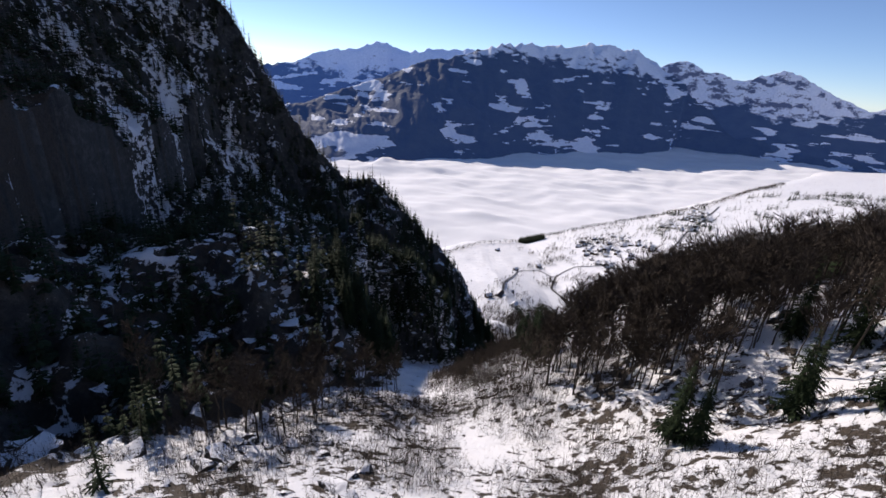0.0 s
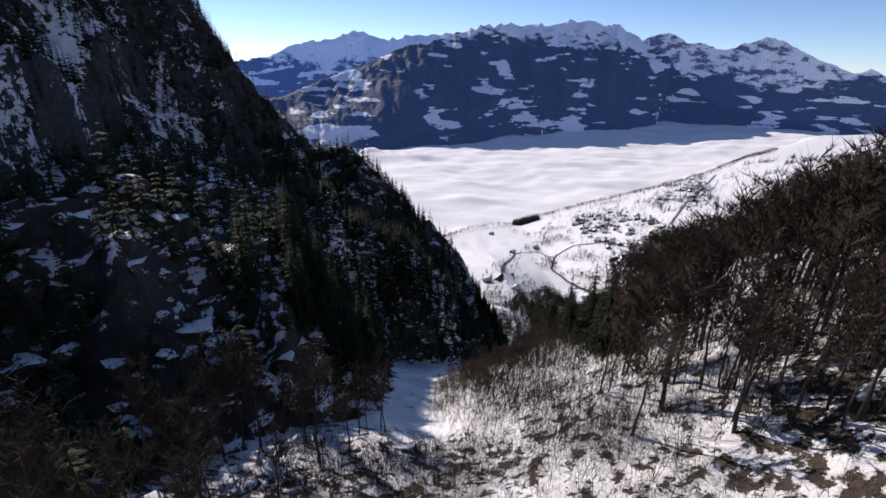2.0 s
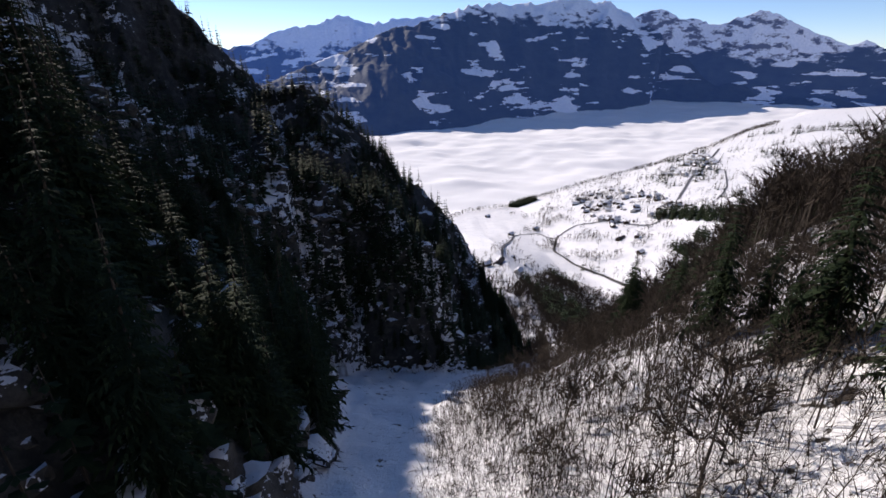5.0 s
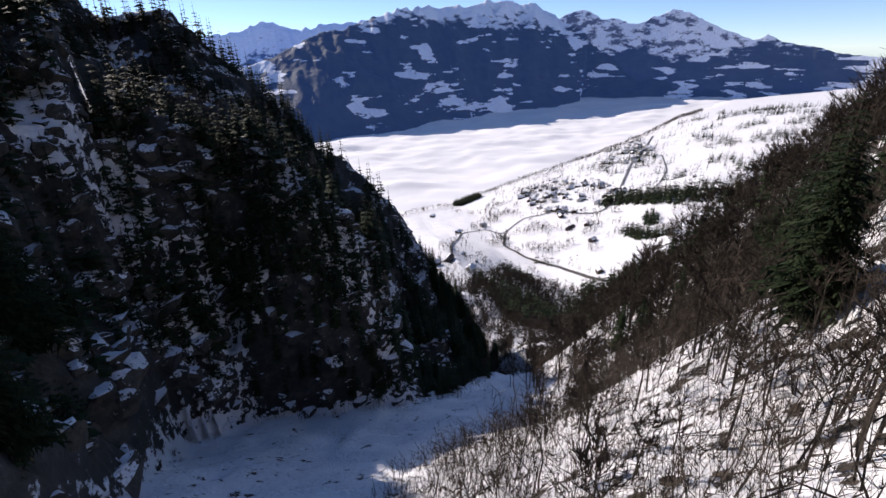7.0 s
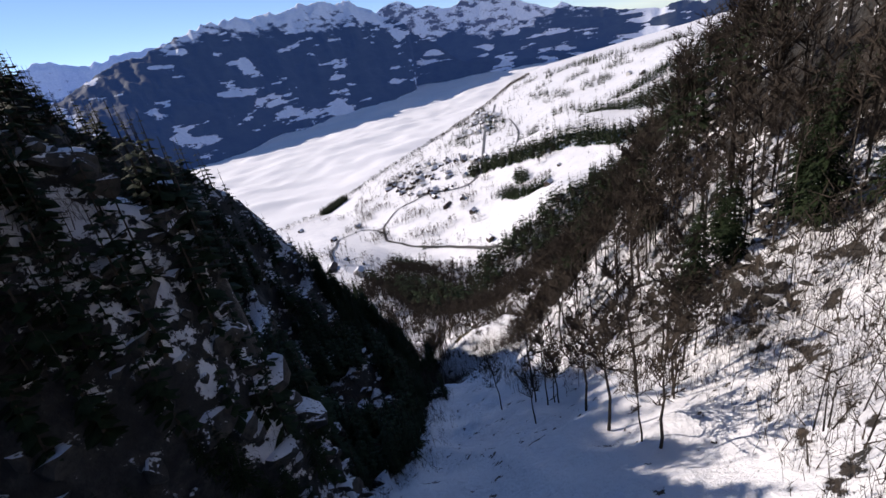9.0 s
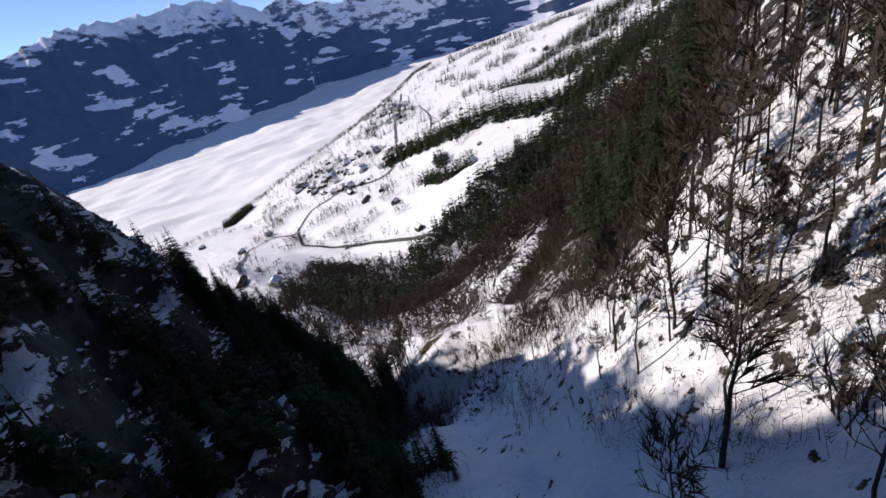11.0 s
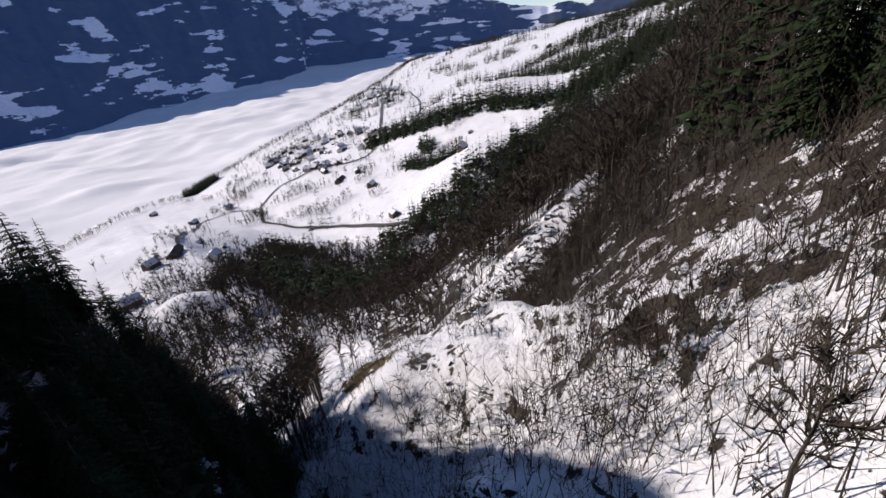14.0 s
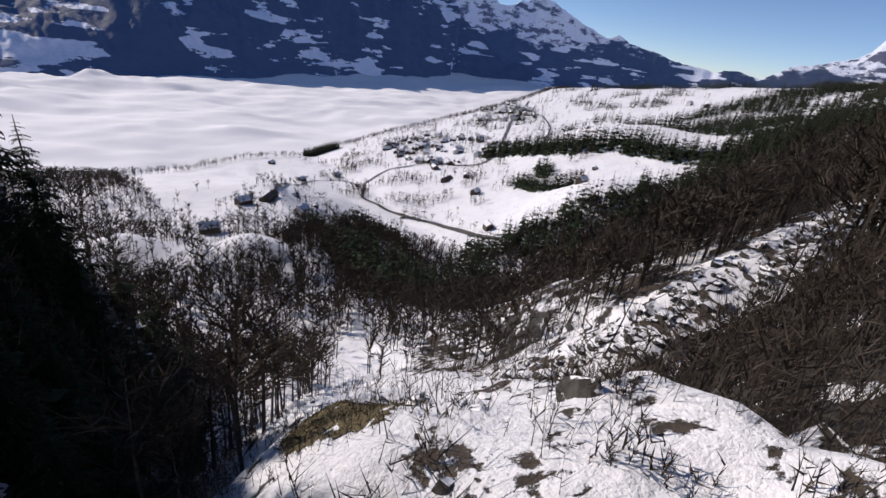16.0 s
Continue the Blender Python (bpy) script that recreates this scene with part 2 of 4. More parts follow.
def ground_material():
    """Snow where it can lie, limestone and dead grass where the ground is steep or broken."""
    m, n, l, b = material("snowy_ground", 0.75)
    geo = n.new("ShaderNodeNewGeometry")
    sep = n.new("ShaderNodeSeparateXYZ")
    l.new(geo.outputs["Normal"], sep.inputs[0])
    cover = n.new("ShaderNodeAttribute")
    cover.attribute_name = "cover"
    broad, mid, fine = noise_node(n, l, 16, 5), noise_node(n, l, 2.4, 7, 0.68), noise_node(n, l, 0.5, 5, 0.6)
    hold = maths(n, l, "ADD", maths(n, l, "MULTIPLY", sep.outputs["Z"], 0.45), maths(n, l, "MULTIPLY", maths(n, l, "SUBTRACT", mid.outputs["Fac"], 0.5), 1.9))
    hold = maths(n, l, "ADD", hold, maths(n, l, "MULTIPLY", maths(n, l, "SUBTRACT", broad.outputs["Fac"], 0.5), 0.28))
    hold = maths(n, l, "SUBTRACT", hold, maths(n, l, "MULTIPLY", cover.outputs["Fac"], 0.62))
    lies = step_node(n, l, hold, 0.10, 0.16)
    snow = ramp_node(n, [(0.3, (0.74, 0.75, 0.78)), (0.7, (0.86, 0.86, 0.87))])
    l.new(broad.outputs["Fac"], snow.inputs[0])
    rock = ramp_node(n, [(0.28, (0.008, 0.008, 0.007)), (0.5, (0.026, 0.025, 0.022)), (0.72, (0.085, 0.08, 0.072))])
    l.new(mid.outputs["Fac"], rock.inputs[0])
    earth = ramp_node(n, [(0.3, (0.02, 0.015, 0.010)), (0.7, (0.07, 0.049, 0.031))])
    l.new(fine.outputs["Fac"], earth.inputs[0])
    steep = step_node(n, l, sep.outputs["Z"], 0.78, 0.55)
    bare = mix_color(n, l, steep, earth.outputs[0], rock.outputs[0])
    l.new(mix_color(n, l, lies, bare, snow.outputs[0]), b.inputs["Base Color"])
    h = maths(n, l, "ADD", maths(n, l, "MULTIPLY", mid.outputs["Fac"], 0.8), maths(n, l, "MULTIPLY", fine.outputs["Fac"], 0.25))
    h = maths(n, l, "ADD", h, maths(n, l, "MULTIPLY", lies, 0.25))
    bumped(n, l, b, h, 0.9, 0.9)
    return m


def plain(name, dark, light, size, rough=0.85, bump=0.0, gloss=0.5):
    m, n, l, b = material(name, rough)
    b.inputs["Specular IOR Level"].default_value = gloss
    t = noise_node(n, l, size, 5, 0.6)
    r = ramp_node(n, [(0.3, dark), (0.7, light)])
    l.new(t.outputs["Fac"], r.inputs[0])
    l.new(r.outputs[0], b.inputs["Base Color"])
    if bump:
        bumped(n, l, b, t.outputs["Fac"], 0.7, bump)
    return m


def range_material(name, treeline, haze_glow, open_share):
    """Wooded slopes with clearings under snow; bare snow and rock on the tops."""
    m, n, l, b = material(name, 0.9)
    geo = n.new("ShaderNodeNewGeometry")
    sep, nor = n.new("ShaderNodeSeparateXYZ"), n.new("ShaderNodeSeparateXYZ")
    l.new(geo.outputs["Position"], sep.inputs[0])
    l.new(geo.outputs["Normal"], nor.inputs[0])
    big, patch, mid, fine = noise_node(n, l, 420, 3, 0.5), noise_node(n, l, 95, 3, 0.5, (0.45, 0.25, 1.9)), noise_node(n, l, 60, 6, 0.62, (0.6, 0.4, 1.1)), noise_node(n, l, 15, 5, 0.7)
    wood = ramp_node(n, [(0.3, (0.012, 0.02, 0.02)), (0.7, (0.035, 0.045, 0.04))])
    l.new(mid.outputs["Fac"], wood.inputs[0])
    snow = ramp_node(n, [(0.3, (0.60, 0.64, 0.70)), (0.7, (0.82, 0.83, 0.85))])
    l.new(fine.outputs["Fac"], snow.inputs[0])
    level = maths(n, l, "ADD", sep.outputs["Z"], maths(n, l, "MULTIPLY", maths(n, l, "SUBTRACT", maths(n, l, "ADD", big.outputs["Fac"], mid.outputs["Fac"]), 1.0), 420))
    top = step_node(n, l, level, treeline, treeline + 60)
    glade = maths(n, l, "ADD", maths(n, l, "MULTIPLY", big.outputs["Fac"], 0.9), maths(n, l, "ADD", patch.outputs["Fac"], maths(n, l, "MULTIPLY", fine.outputs["Fac"], 0.16)))
    glade = step_node(n, l, glade, 1.165 - open_share, 1.185 - open_share)
    bare = step_node(n, l, maths(n, l, "ADD", maths(n, l, "MULTIPLY", mid.outputs["Fac"], 1.3), maths(n, l, "ADD", nor.outputs["Z"], maths(n, l, "MULTIPLY", fine.outputs["Fac"], 0.3))), 0.92, 1.06)
    rock = mix_color(n, l, bare, (0.09, 0.09, 0.095), snow.outputs[0])
    c = mix_color(n, l, glade, wood.outputs[0], snow.outputs[0])
    l.new(mix_color(n, l, top, c, rock), b.inputs["Base Color"])
    bumped(n, l, b, mid.outputs["Fac"], 0.5, 16)
    # haze painted as blue emission: kilometres of winter air in front of the backdrop
    b.inputs["Emission Color"].default_value, b.inputs["Emission Strength"].default_value = (0.075, 0.215, 0.80, 1), haze_glow
    return m


MAT_GROUND = ground_material()
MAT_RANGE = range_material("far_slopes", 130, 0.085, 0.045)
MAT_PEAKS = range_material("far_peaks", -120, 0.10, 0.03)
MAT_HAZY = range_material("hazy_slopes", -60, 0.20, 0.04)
MAT_FOG = plain("fog_top", (0.86, 0.87, 0.88), (0.93, 0.93, 0.94), 160, 1.0)
MAT_NEEDLE = plain("spruce_needles", (0.010, 0.020, 0.009), (0.033, 0.049, 0.021), 0.9, 0.8, gloss=0.12)
MAT_BARK = plain("spruce_bark", (0.03, 0.024, 0.018), (0.08, 0.065, 0.05), 0.3, 0.9, 0.02, gloss=0.2)
MAT_BEECH = plain("beech_bark", (0.028, 0.023, 0.019), (0.085, 0.072, 0.06), 0.4, 0.85, 0.02, gloss=0.2)
MAT_TWIG = plain("bare_twigs", (0.036, 0.029, 0.023), (0.085, 0.068, 0.054), 1.2, 0.9, gloss=0.12)


# ---- the ground in one sheet ----
def spaced(lo, fine_lo, fine_hi, hi, step, most, growth):
    mid = list(np.arange(fine_lo, fine_hi + 0.01, step))
    up, s, v = [], step, fine_hi
    while v < hi:
        s = min(s * growth, most)
        v += s
        up.append(v)
    down, s, v = [], step, fine_lo
    while v > lo:
        s = min(s * growth, most)
        v -= s
        down.append(v)
    return np.array(down[::-1] + mid + up)


def sheet(name, xs, ys, z, mat):
    nx, ny = len(xs), len(ys)
    gx, gy = np.meshgrid(xs, ys)
    co = np.stack([gx, gy, z], -1).reshape(-1, 3)
    i = (np.arange(ny - 1)[:, None] * nx + np.arange(nx - 1)[None]).ravel()
    quads = np.stack([i, i + 1, i + nx + 1, i + nx], 1)
    me = bpy.data.meshes.new(name)
    me.from_pydata(co.tolist(), [], quads.tolist())
    me.polygons.foreach_set("use_smooth", np.ones(len(quads), bool))
    me.materials.append(mat)
    return new(name, me)


XS = spaced(-2600, -120, 190, 4700, 1.5, 60, 1.06)
YS = spaced(-700, 20, 400, 4700, 1.5, 40, 1.05)
GX, GY = np.meshgrid(XS, YS)
GZ = land(GX, GY)
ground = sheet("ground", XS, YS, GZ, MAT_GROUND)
_, _, beside = gully_floor(GX, GY)
in_rock = along(FOOT, GX, GY)[0]
spur_off = np.abs(along(SPUR, GX, GY)[0])
# how upright the ground is, seen broadly: the bare share of a slope then follows its kind and only locally its steepness
dzy, dzx = np.gradient(GZ, YS, XS)
NZ = 1 / np.sqrt(1 + dzx ** 2 + dzy ** 2)
BROAD = NZ.copy()
for _ in range(3):
    pad = np.pad(BROAD, 2, mode="edge")
    BROAD = sum(pad[2 + k:2 + k + NZ.shape[0], 2:-2] for k in (-2, -1, 0, 1, 2)) / 5
    pad = np.pad(BROAD, 2, mode="edge")
    BROAD = sum(pad[2:-2, 2 + k:2 + k + NZ.shape[1]] for k in (-2, -1, 0, 1, 2)) / 5
patchy = fbm(GX, GY, 34, 3, 57)
slope_goal = 0.19 + 0.13 * smooth(88, 104, GY) * smooth(180, 160, GY) * smooth(50, 34, beside) + 0.26 * patchy + (0.13 + 0.55 * fbm(GX, GY, 5, 3, 65)) * smooth(14, 7, spur_off) * smooth(310, 322, GY) + 0.10 * smooth(150, 210, GY) * smooth(40, 10, beside) - smooth(66, 80, GX) * smooth(268, 290, GY) * np.maximum(smooth(9, 14, spur_off), smooth(328, 316, GY)) * (0.17 - 0.5 * fbm(GX, GY, 5, 3, 63)) - 0.14 * smooth(3, 10, beside) * smooth(222, 236, GY) * smooth(300, 284, GY) * smooth(54, 60, GX) - 0.2 * smooth(40, 52, GX) * smooth(196, 215, GY) * smooth(268, 250, GY) * smooth(60, 20, beside) * (0.5 - 1.6 * fbm(GX, GY, 11, 3, 64))
slope_goal = slope_goal - 0.12 * smooth(72, 90, GX) * smooth(262, 284, GY) * smooth(345, 335, GY)
rib_off = np.abs(along(RIB, GX, GY)[0])
slope_goal = slope_goal + 0.15 * smooth(7, 3, rib_off) * smooth(96, 112, GX)
COVER = smooth(0, 9, beside) * (0.45 * BROAD - slope_goal) / 0.62
snow_band = np.zeros(GX.shape)
for line, half in COULOIRS:
    snow_band = np.maximum(snow_band, smooth(half * 1.25, half * 0.55, np.abs(along(line, GX, GY)[0]) + 11 * fbm(GX, GY, 10, 4, 60)))
snow_band = np.maximum(snow_band, 0.8 * smooth(4.5, 1.5, np.abs(along(NEAR_RIB, GX, GY)[0]) + 4 * fbm(GX, GY, 8, 3, 61)))
rock_goal = -0.07 - 0.05 * smooth(210, 170, GY) + 0.34 * fbm(GX * 0.55, GY * 1.5, 30, 3, 59) + 0.30 * fbm(GX, GY, 8, 3, 62) + 0.55 * np.clip(NZ - BROAD, -0.3, 0.3) + 0.30 * snow_band + 0.13 * smooth(205, 235, GY) * smooth(310, 280, GY)
COVER = np.where((in_rock > 0) & (GY < 470), smooth(0, 2, in_rock) * (0.45 * BROAD - rock_goal) / 0.62, COVER)
lane = np.exp(-((GX - 13) / 7) ** 2 - ((GY - 74) / 16) ** 2)
front = (0.45 * BROAD - 0.22 - 0.25 * fbm(GX, GY, 14, 3, 58)) / 0.62 * smooth(122, 100, GY)
COVER = np.where((GY < 120) & (in_rock <= 0), np.maximum(COVER, front) * (1 - lane), COVER)
COVER = COVER * (1 - smooth(400, 520, GY + 0.10 * np.maximum(GX - 150, 0)))
cover = ground.data.attributes.new("cover", "FLOAT", "POINT")
cover.data.foreach_set("value", COVER.ravel().astype(np.float32))
tagged(ground, "snow-covered mountain ground with rock, gully and terraced fields", "ground", kind="structure")


def ground_z(x, y):
    """Height of the sheet itself at places in plan."""
    x, y = np.atleast_1d(np.asarray(x, float)), np.atleast_1d(np.asarray(y, float))
    i = np.clip(np.searchsorted(XS, x) - 1, 0, len(XS) - 2)
    j = np.clip(np.searchsorted(YS, y) - 1, 0, len(YS) - 2)
    u, v = (x - XS[i]) / (XS[i + 1] - XS[i]), (y - YS[j]) / (YS[j + 1] - YS[j])
    return (GZ[j, i] * (1 - u) + GZ[j, i + 1] * u) * (1 - v) + (GZ[j + 1, i] * (1 - u) + GZ[j + 1, i + 1] * u) * v


def ground_slope(x, y):
    return np.hypot(ground_z(np.add(x, 1.5), y) - ground_z(np.subtract(x, 1.5), y), ground_z(x, np.add(y, 1.5)) - ground_z(x, np.subtract(y, 1.5))) / 3.0


# ---- fog sea ----
fx, fy = np.linspace(-2600, 4500, 330), np.linspace(300, 4900, 240)
FX, FY = np.meshgrid(fx, fy)
billow = np.exp(-((FX + 330) / 240) ** 2 - ((FY - 2600) / 120) ** 2) + 0.7 * np.exp(-((FX + 560) / 130) ** 2 - ((FY - 2330) / 150) ** 2)
fog = sheet("fog_sea", fx, fy, FOG_Z + 48 * smooth(3300, 4750, np.hypot(FX, FY)) + 22 * fbm(FX, FY * 2.2, 420, 5, 71) + 13 * fbm(FX, FY * 1.2, 130, 5, 72) + 24 * billow * (1 + 1.5 * fbm(FX, FY, 90, 4, 73)), MAT_FOG)
tagged(fog, "white sea of fog filling the valley", "fog", kind="structure")


# ---- the far ranges across the valley ----
# bearing in degrees from +y (right positive) and height of the skyline in degrees, both from the start of the way; MAIN also gives the distance of its shore
MAIN = [(-78, -3, 2300), (-30, -6, 2300), (-20, -4.8, 2400), (-16.5, -3.9, 2500), (-13, -2.6, 2600), (-8.3, -0.9, 2760), (-4.6, 0.9, 2850), (-0.3, 1.9, 2960), (4.7, 3.7, 3180), (7.8, 3.95, 3400),
        (11.4, 3.6, 3560), (13.7, 4.1, 3680), (16, 4.2, 3780), (18.9, 3.8, 3900), (20.7, 2.9, 4050), (22.4, 2.0, 4180), (24.2, 1.3, 4290), (24.7, 1.1, 4620), (28, -0.4, 4660), (31, -1.7, 4680),
        (36, -3.3, 4700), (42, -4.3, 4700), (50, -5.4, 4700), (75, -6, 4700)]
BEHIND = [(14, -2, 4800), (18, 1, 4800), (20.5, 2.0, 4800), (22.4, 2.7, 4800), (24, 2.95, 4800), (26.7, 2.2, 4800), (29, 1.6, 4800), (31, 2.0, 4800), (32.4, 2.65, 4800), (33.8, 2.4, 4800), (34.7, 2.0, 4800),
          (36.9, 0.8, 4800), (39.6, -0.3, 4800), (40.7, 0.0, 4800), (42, -0.5, 4800), (44.5, -1.1, 4800), (47, -1.7, 4800), (50, -2.1, 4800), (52, -1.7, 4800), (54, -2.3, 4800), (56.1, -0.8, 4800),
          (58.5, -0.3, 4800), (60.1, 0.2, 4800), (61.1, 0.9, 4800), (61.8, 2.2, 4800), (63, 2.2, 4800), (64.4, 2.5, 4800), (75, 2.5, 4800)]
LEFT = [(-78, -1, 4500), (-30, -2, 4500), (-24, -1.1, 4500), (-21.9, -0.7, 4500), (-17.9, 0.1, 4500), (-15.5, 1.2, 4500), (-10.7, 2.1, 4500), (-9.3, 2.9, 4500), (-7.6, 2.3, 4500), (-6.4, 2.0, 4500), (-2.1, 2.45, 4500),
        (1.6, 2.65, 4500), (4, 2.4, 4500), (8, 1, 4500)]


def build_range(name, rows, lo, hi, depth, rough, mat, label, seed):
    """A range as seen from the valley: from its shore in the fog up to its skyline, with spurs and gullies."""
    az = np.radians(np.arange(lo, hi, 0.16))
    rr = np.linspace(-0.12, 1.08, 110)
    A, R = np.meshgrid(az, rr)
    deg = np.degrees(A)
    shore = np.interp(deg + 0.5 * fbm(deg, R * 6, 2.0, 3, seed), [r[0] for r in rows], [r[2] for r in rows]) + 60 * fbm(deg, R * 0, 3.0, 3, seed + 1)
    el = np.interp(deg, [r[0] for r in rows], [r[1] for r in rows]) + 0.34 * fbm(deg, deg * 0, 1.1, 5, seed + 2, 0.62) * smooth(-2.5, 1.5, np.interp(deg, [r[0] for r in rows], [r[1] for r in rows]))
    reach = np.minimum(depth, 4920 - shore)
    d = shore + reach * R
    x, y = d * np.sin(A), d * np.cos(A)
    top = (shore + reach) * np.tan(np.radians(el))
    base = FOG_Z - 10 + 48 * smooth(3300, 4750, shore)
    up = np.clip(R, -0.12, 1.0)
    z = base + (top - base) * np.where(up > 0, np.abs(up) ** 0.92, up)
    crease = ridged(deg * 60 + 0.25 * y, R * 300, 190, 5, seed + 5)
    z = z + rough * (60 * (crease - 0.35) + 50 * fbm(x, y, 300, 5, seed + 6)) * smooth(0.02, 0.3, up) * smooth(1.0, 0.86, up) + rough * 20 * (ridged(x, y, 90, 5, seed + 7) - 0.4) * smooth(0.7, 0.95, up)
    z = np.where(R > 1, z - (R - 1) * 900, z)
    nr, na = A.shape
    co = np.stack([x, y, z], -1).reshape(-1, 3)
    i = (np.arange(nr - 1)[:, None] * na + np.arange(na - 1)[None]).ravel()
    quads = np.stack([i, i + 1, i + na + 1, i + na], 1)
    me = bpy.data.meshes.new(name)
    me.from_pydata(co.tolist(), [], quads.tolist())
    me.polygons.foreach_set("use_smooth", np.ones(len(quads), bool))
    me.materials.append(mat)
    return tagged(new(name, me), label, "mountain range", kind="structure")


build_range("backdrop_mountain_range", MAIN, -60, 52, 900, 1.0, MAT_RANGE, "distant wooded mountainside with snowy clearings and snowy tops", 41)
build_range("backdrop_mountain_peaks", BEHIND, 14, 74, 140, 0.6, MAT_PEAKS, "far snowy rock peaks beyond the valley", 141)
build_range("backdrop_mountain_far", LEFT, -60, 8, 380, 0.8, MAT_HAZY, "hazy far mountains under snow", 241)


# ---- trees: meshes ----
def mesh_of(name, verts, faces, mat):
    me = bpy.data.meshes.new(name)
    me.from_pydata(verts, [], faces)
    me.materials.append(mat)
    return me


def tube(verts, faces, pts, radii, sides):
    """A tapering limb along the points."""
    first = len(verts)
    for k, (p, r) in enumerate(zip(pts, radii)):
        d = (pts[min(k + 1, len(pts) - 1)] - pts[max(k - 1, 0)]).normalized()
        u = d.orthogonal().normalized()
        v = d.cross(u)
        for s in range(sides):
            a = 2 * math.pi * s / sides
            verts.append(tuple(p + r * (math.cos(a) * u + math.sin(a) * v)))
    for k in range(len(pts) - 1):
        for s in range(sides):
            a, b = first + k * sides + s, first + k * sides + (s + 1) % sides
            faces.append((a, b, b + sides, a + sides))


def spruce_meshes(rng, high, levels, arms, fine, broad=0.15):
    """Trunk and crown of a spruce: whorls of drooping, ragged sprays."""
    tv, tf, cv, cf = [], [], [], []
    lean = Vector((rng.uniform(-0.03, 0.03), rng.uniform(-0.03, 0.03), 1))
    segs = 4 if fine > 1 else 1
    tube(tv, tf, [lean * (high * k / segs) - Vector((0, 0, 1.2 if k == 0 else 0)) for k in range(segs + 1)], [high * 0.016 * (1 - 0.95 * k / segs) + 0.01 for k in range(segs + 1)], 5 if fine > 1 else 3)
    wide = high * rng.uniform(broad, broad + 0.05)
    for lev in range(levels):
        t = (lev + rng.uniform(-0.3, 0.3)) / levels
        z = high * (0.10 + 0.89 * t)
        reach = wide * (1 - max(t, 0)) ** 0.8 * rng.uniform(0.75, 1.15) + 0.12
        turn = rng.uniform(0, 6.28)
        for a in range(arms):
            if rng.random() < 0.1:
                continue
            ang = turn + 6.283 * a / arms + rng.uniform(-0.3, 0.3)
            r = reach * rng.uniform(0.6, 1.15)
            out, side = Vector((math.cos(ang), math.sin(ang), 0)), Vector((-math.sin(ang), math.cos(ang), 0))
            base = lean * z
            if fine == 1:
                tip = base + out * r + Vector((0, 0, -0.42 * r))
                half = r * rng.uniform(0.26, 0.42)
                i = len(cv)
                cv += [tuple(base), tuple(base + out * r * 0.55 + side * half - Vector((0, 0, 0.5 * half + 0.12 * r))), tuple(tip), tuple(base + out * r * 0.55 - side * half - Vector((0, 0, 0.5 * half + 0.12 * r)))]
                cf += [(i, i + 1, i + 2), (i, i + 2, i + 3)]
                continue
            steps = fine
            prev = None
            for s in range(steps + 1):
                q = s / steps
                p = base + out * r * q + Vector((0, 0, r * (0.10 * q - 0.55 * q * q) + (0.12 * r if s == steps else 0)))
                half = r * (0.10 + 0.22 * math.sin(math.pi * min(q * 1.1, 1))) * rng.uniform(0.6, 1.3) * (0.15 if s == steps else 1)
                drop = Vector((0, 0, -half * rng.uniform(0.25, 0.8)))
                i = len(cv)
                cv += [tuple(p + side * half + drop), tuple(p + Vector((0, 0, 0.03 * r))), tuple(p - side * half + drop)]
                if prev is not None:
                    cf += [(prev, prev + 1, i + 1, i), (prev + 1, prev + 2, i + 2, i + 1)]
                prev = i
            if fine > 2:
                for _ in range(4):
                    q = rng.uniform(0.25, 0.95)
                    p = base + out * r * q + Vector((0, 0, r * (0.10 * q - 0.55 * q * q)))
                    w = side * rng.choice((-1, 1)) * r * rng.uniform(0.18, 0.4) + out * r * 0.12 + Vector((0, 0, -r * rng.uniform(0.1, 0.3)))
                    i = len(cv)
                    cv += [tuple(p), tuple(p + w), tuple(p + w * 0.55 + out * r * 0.13)]
                    cf.append((i, i + 1, i + 2))
    return tv, tf, cv, cf


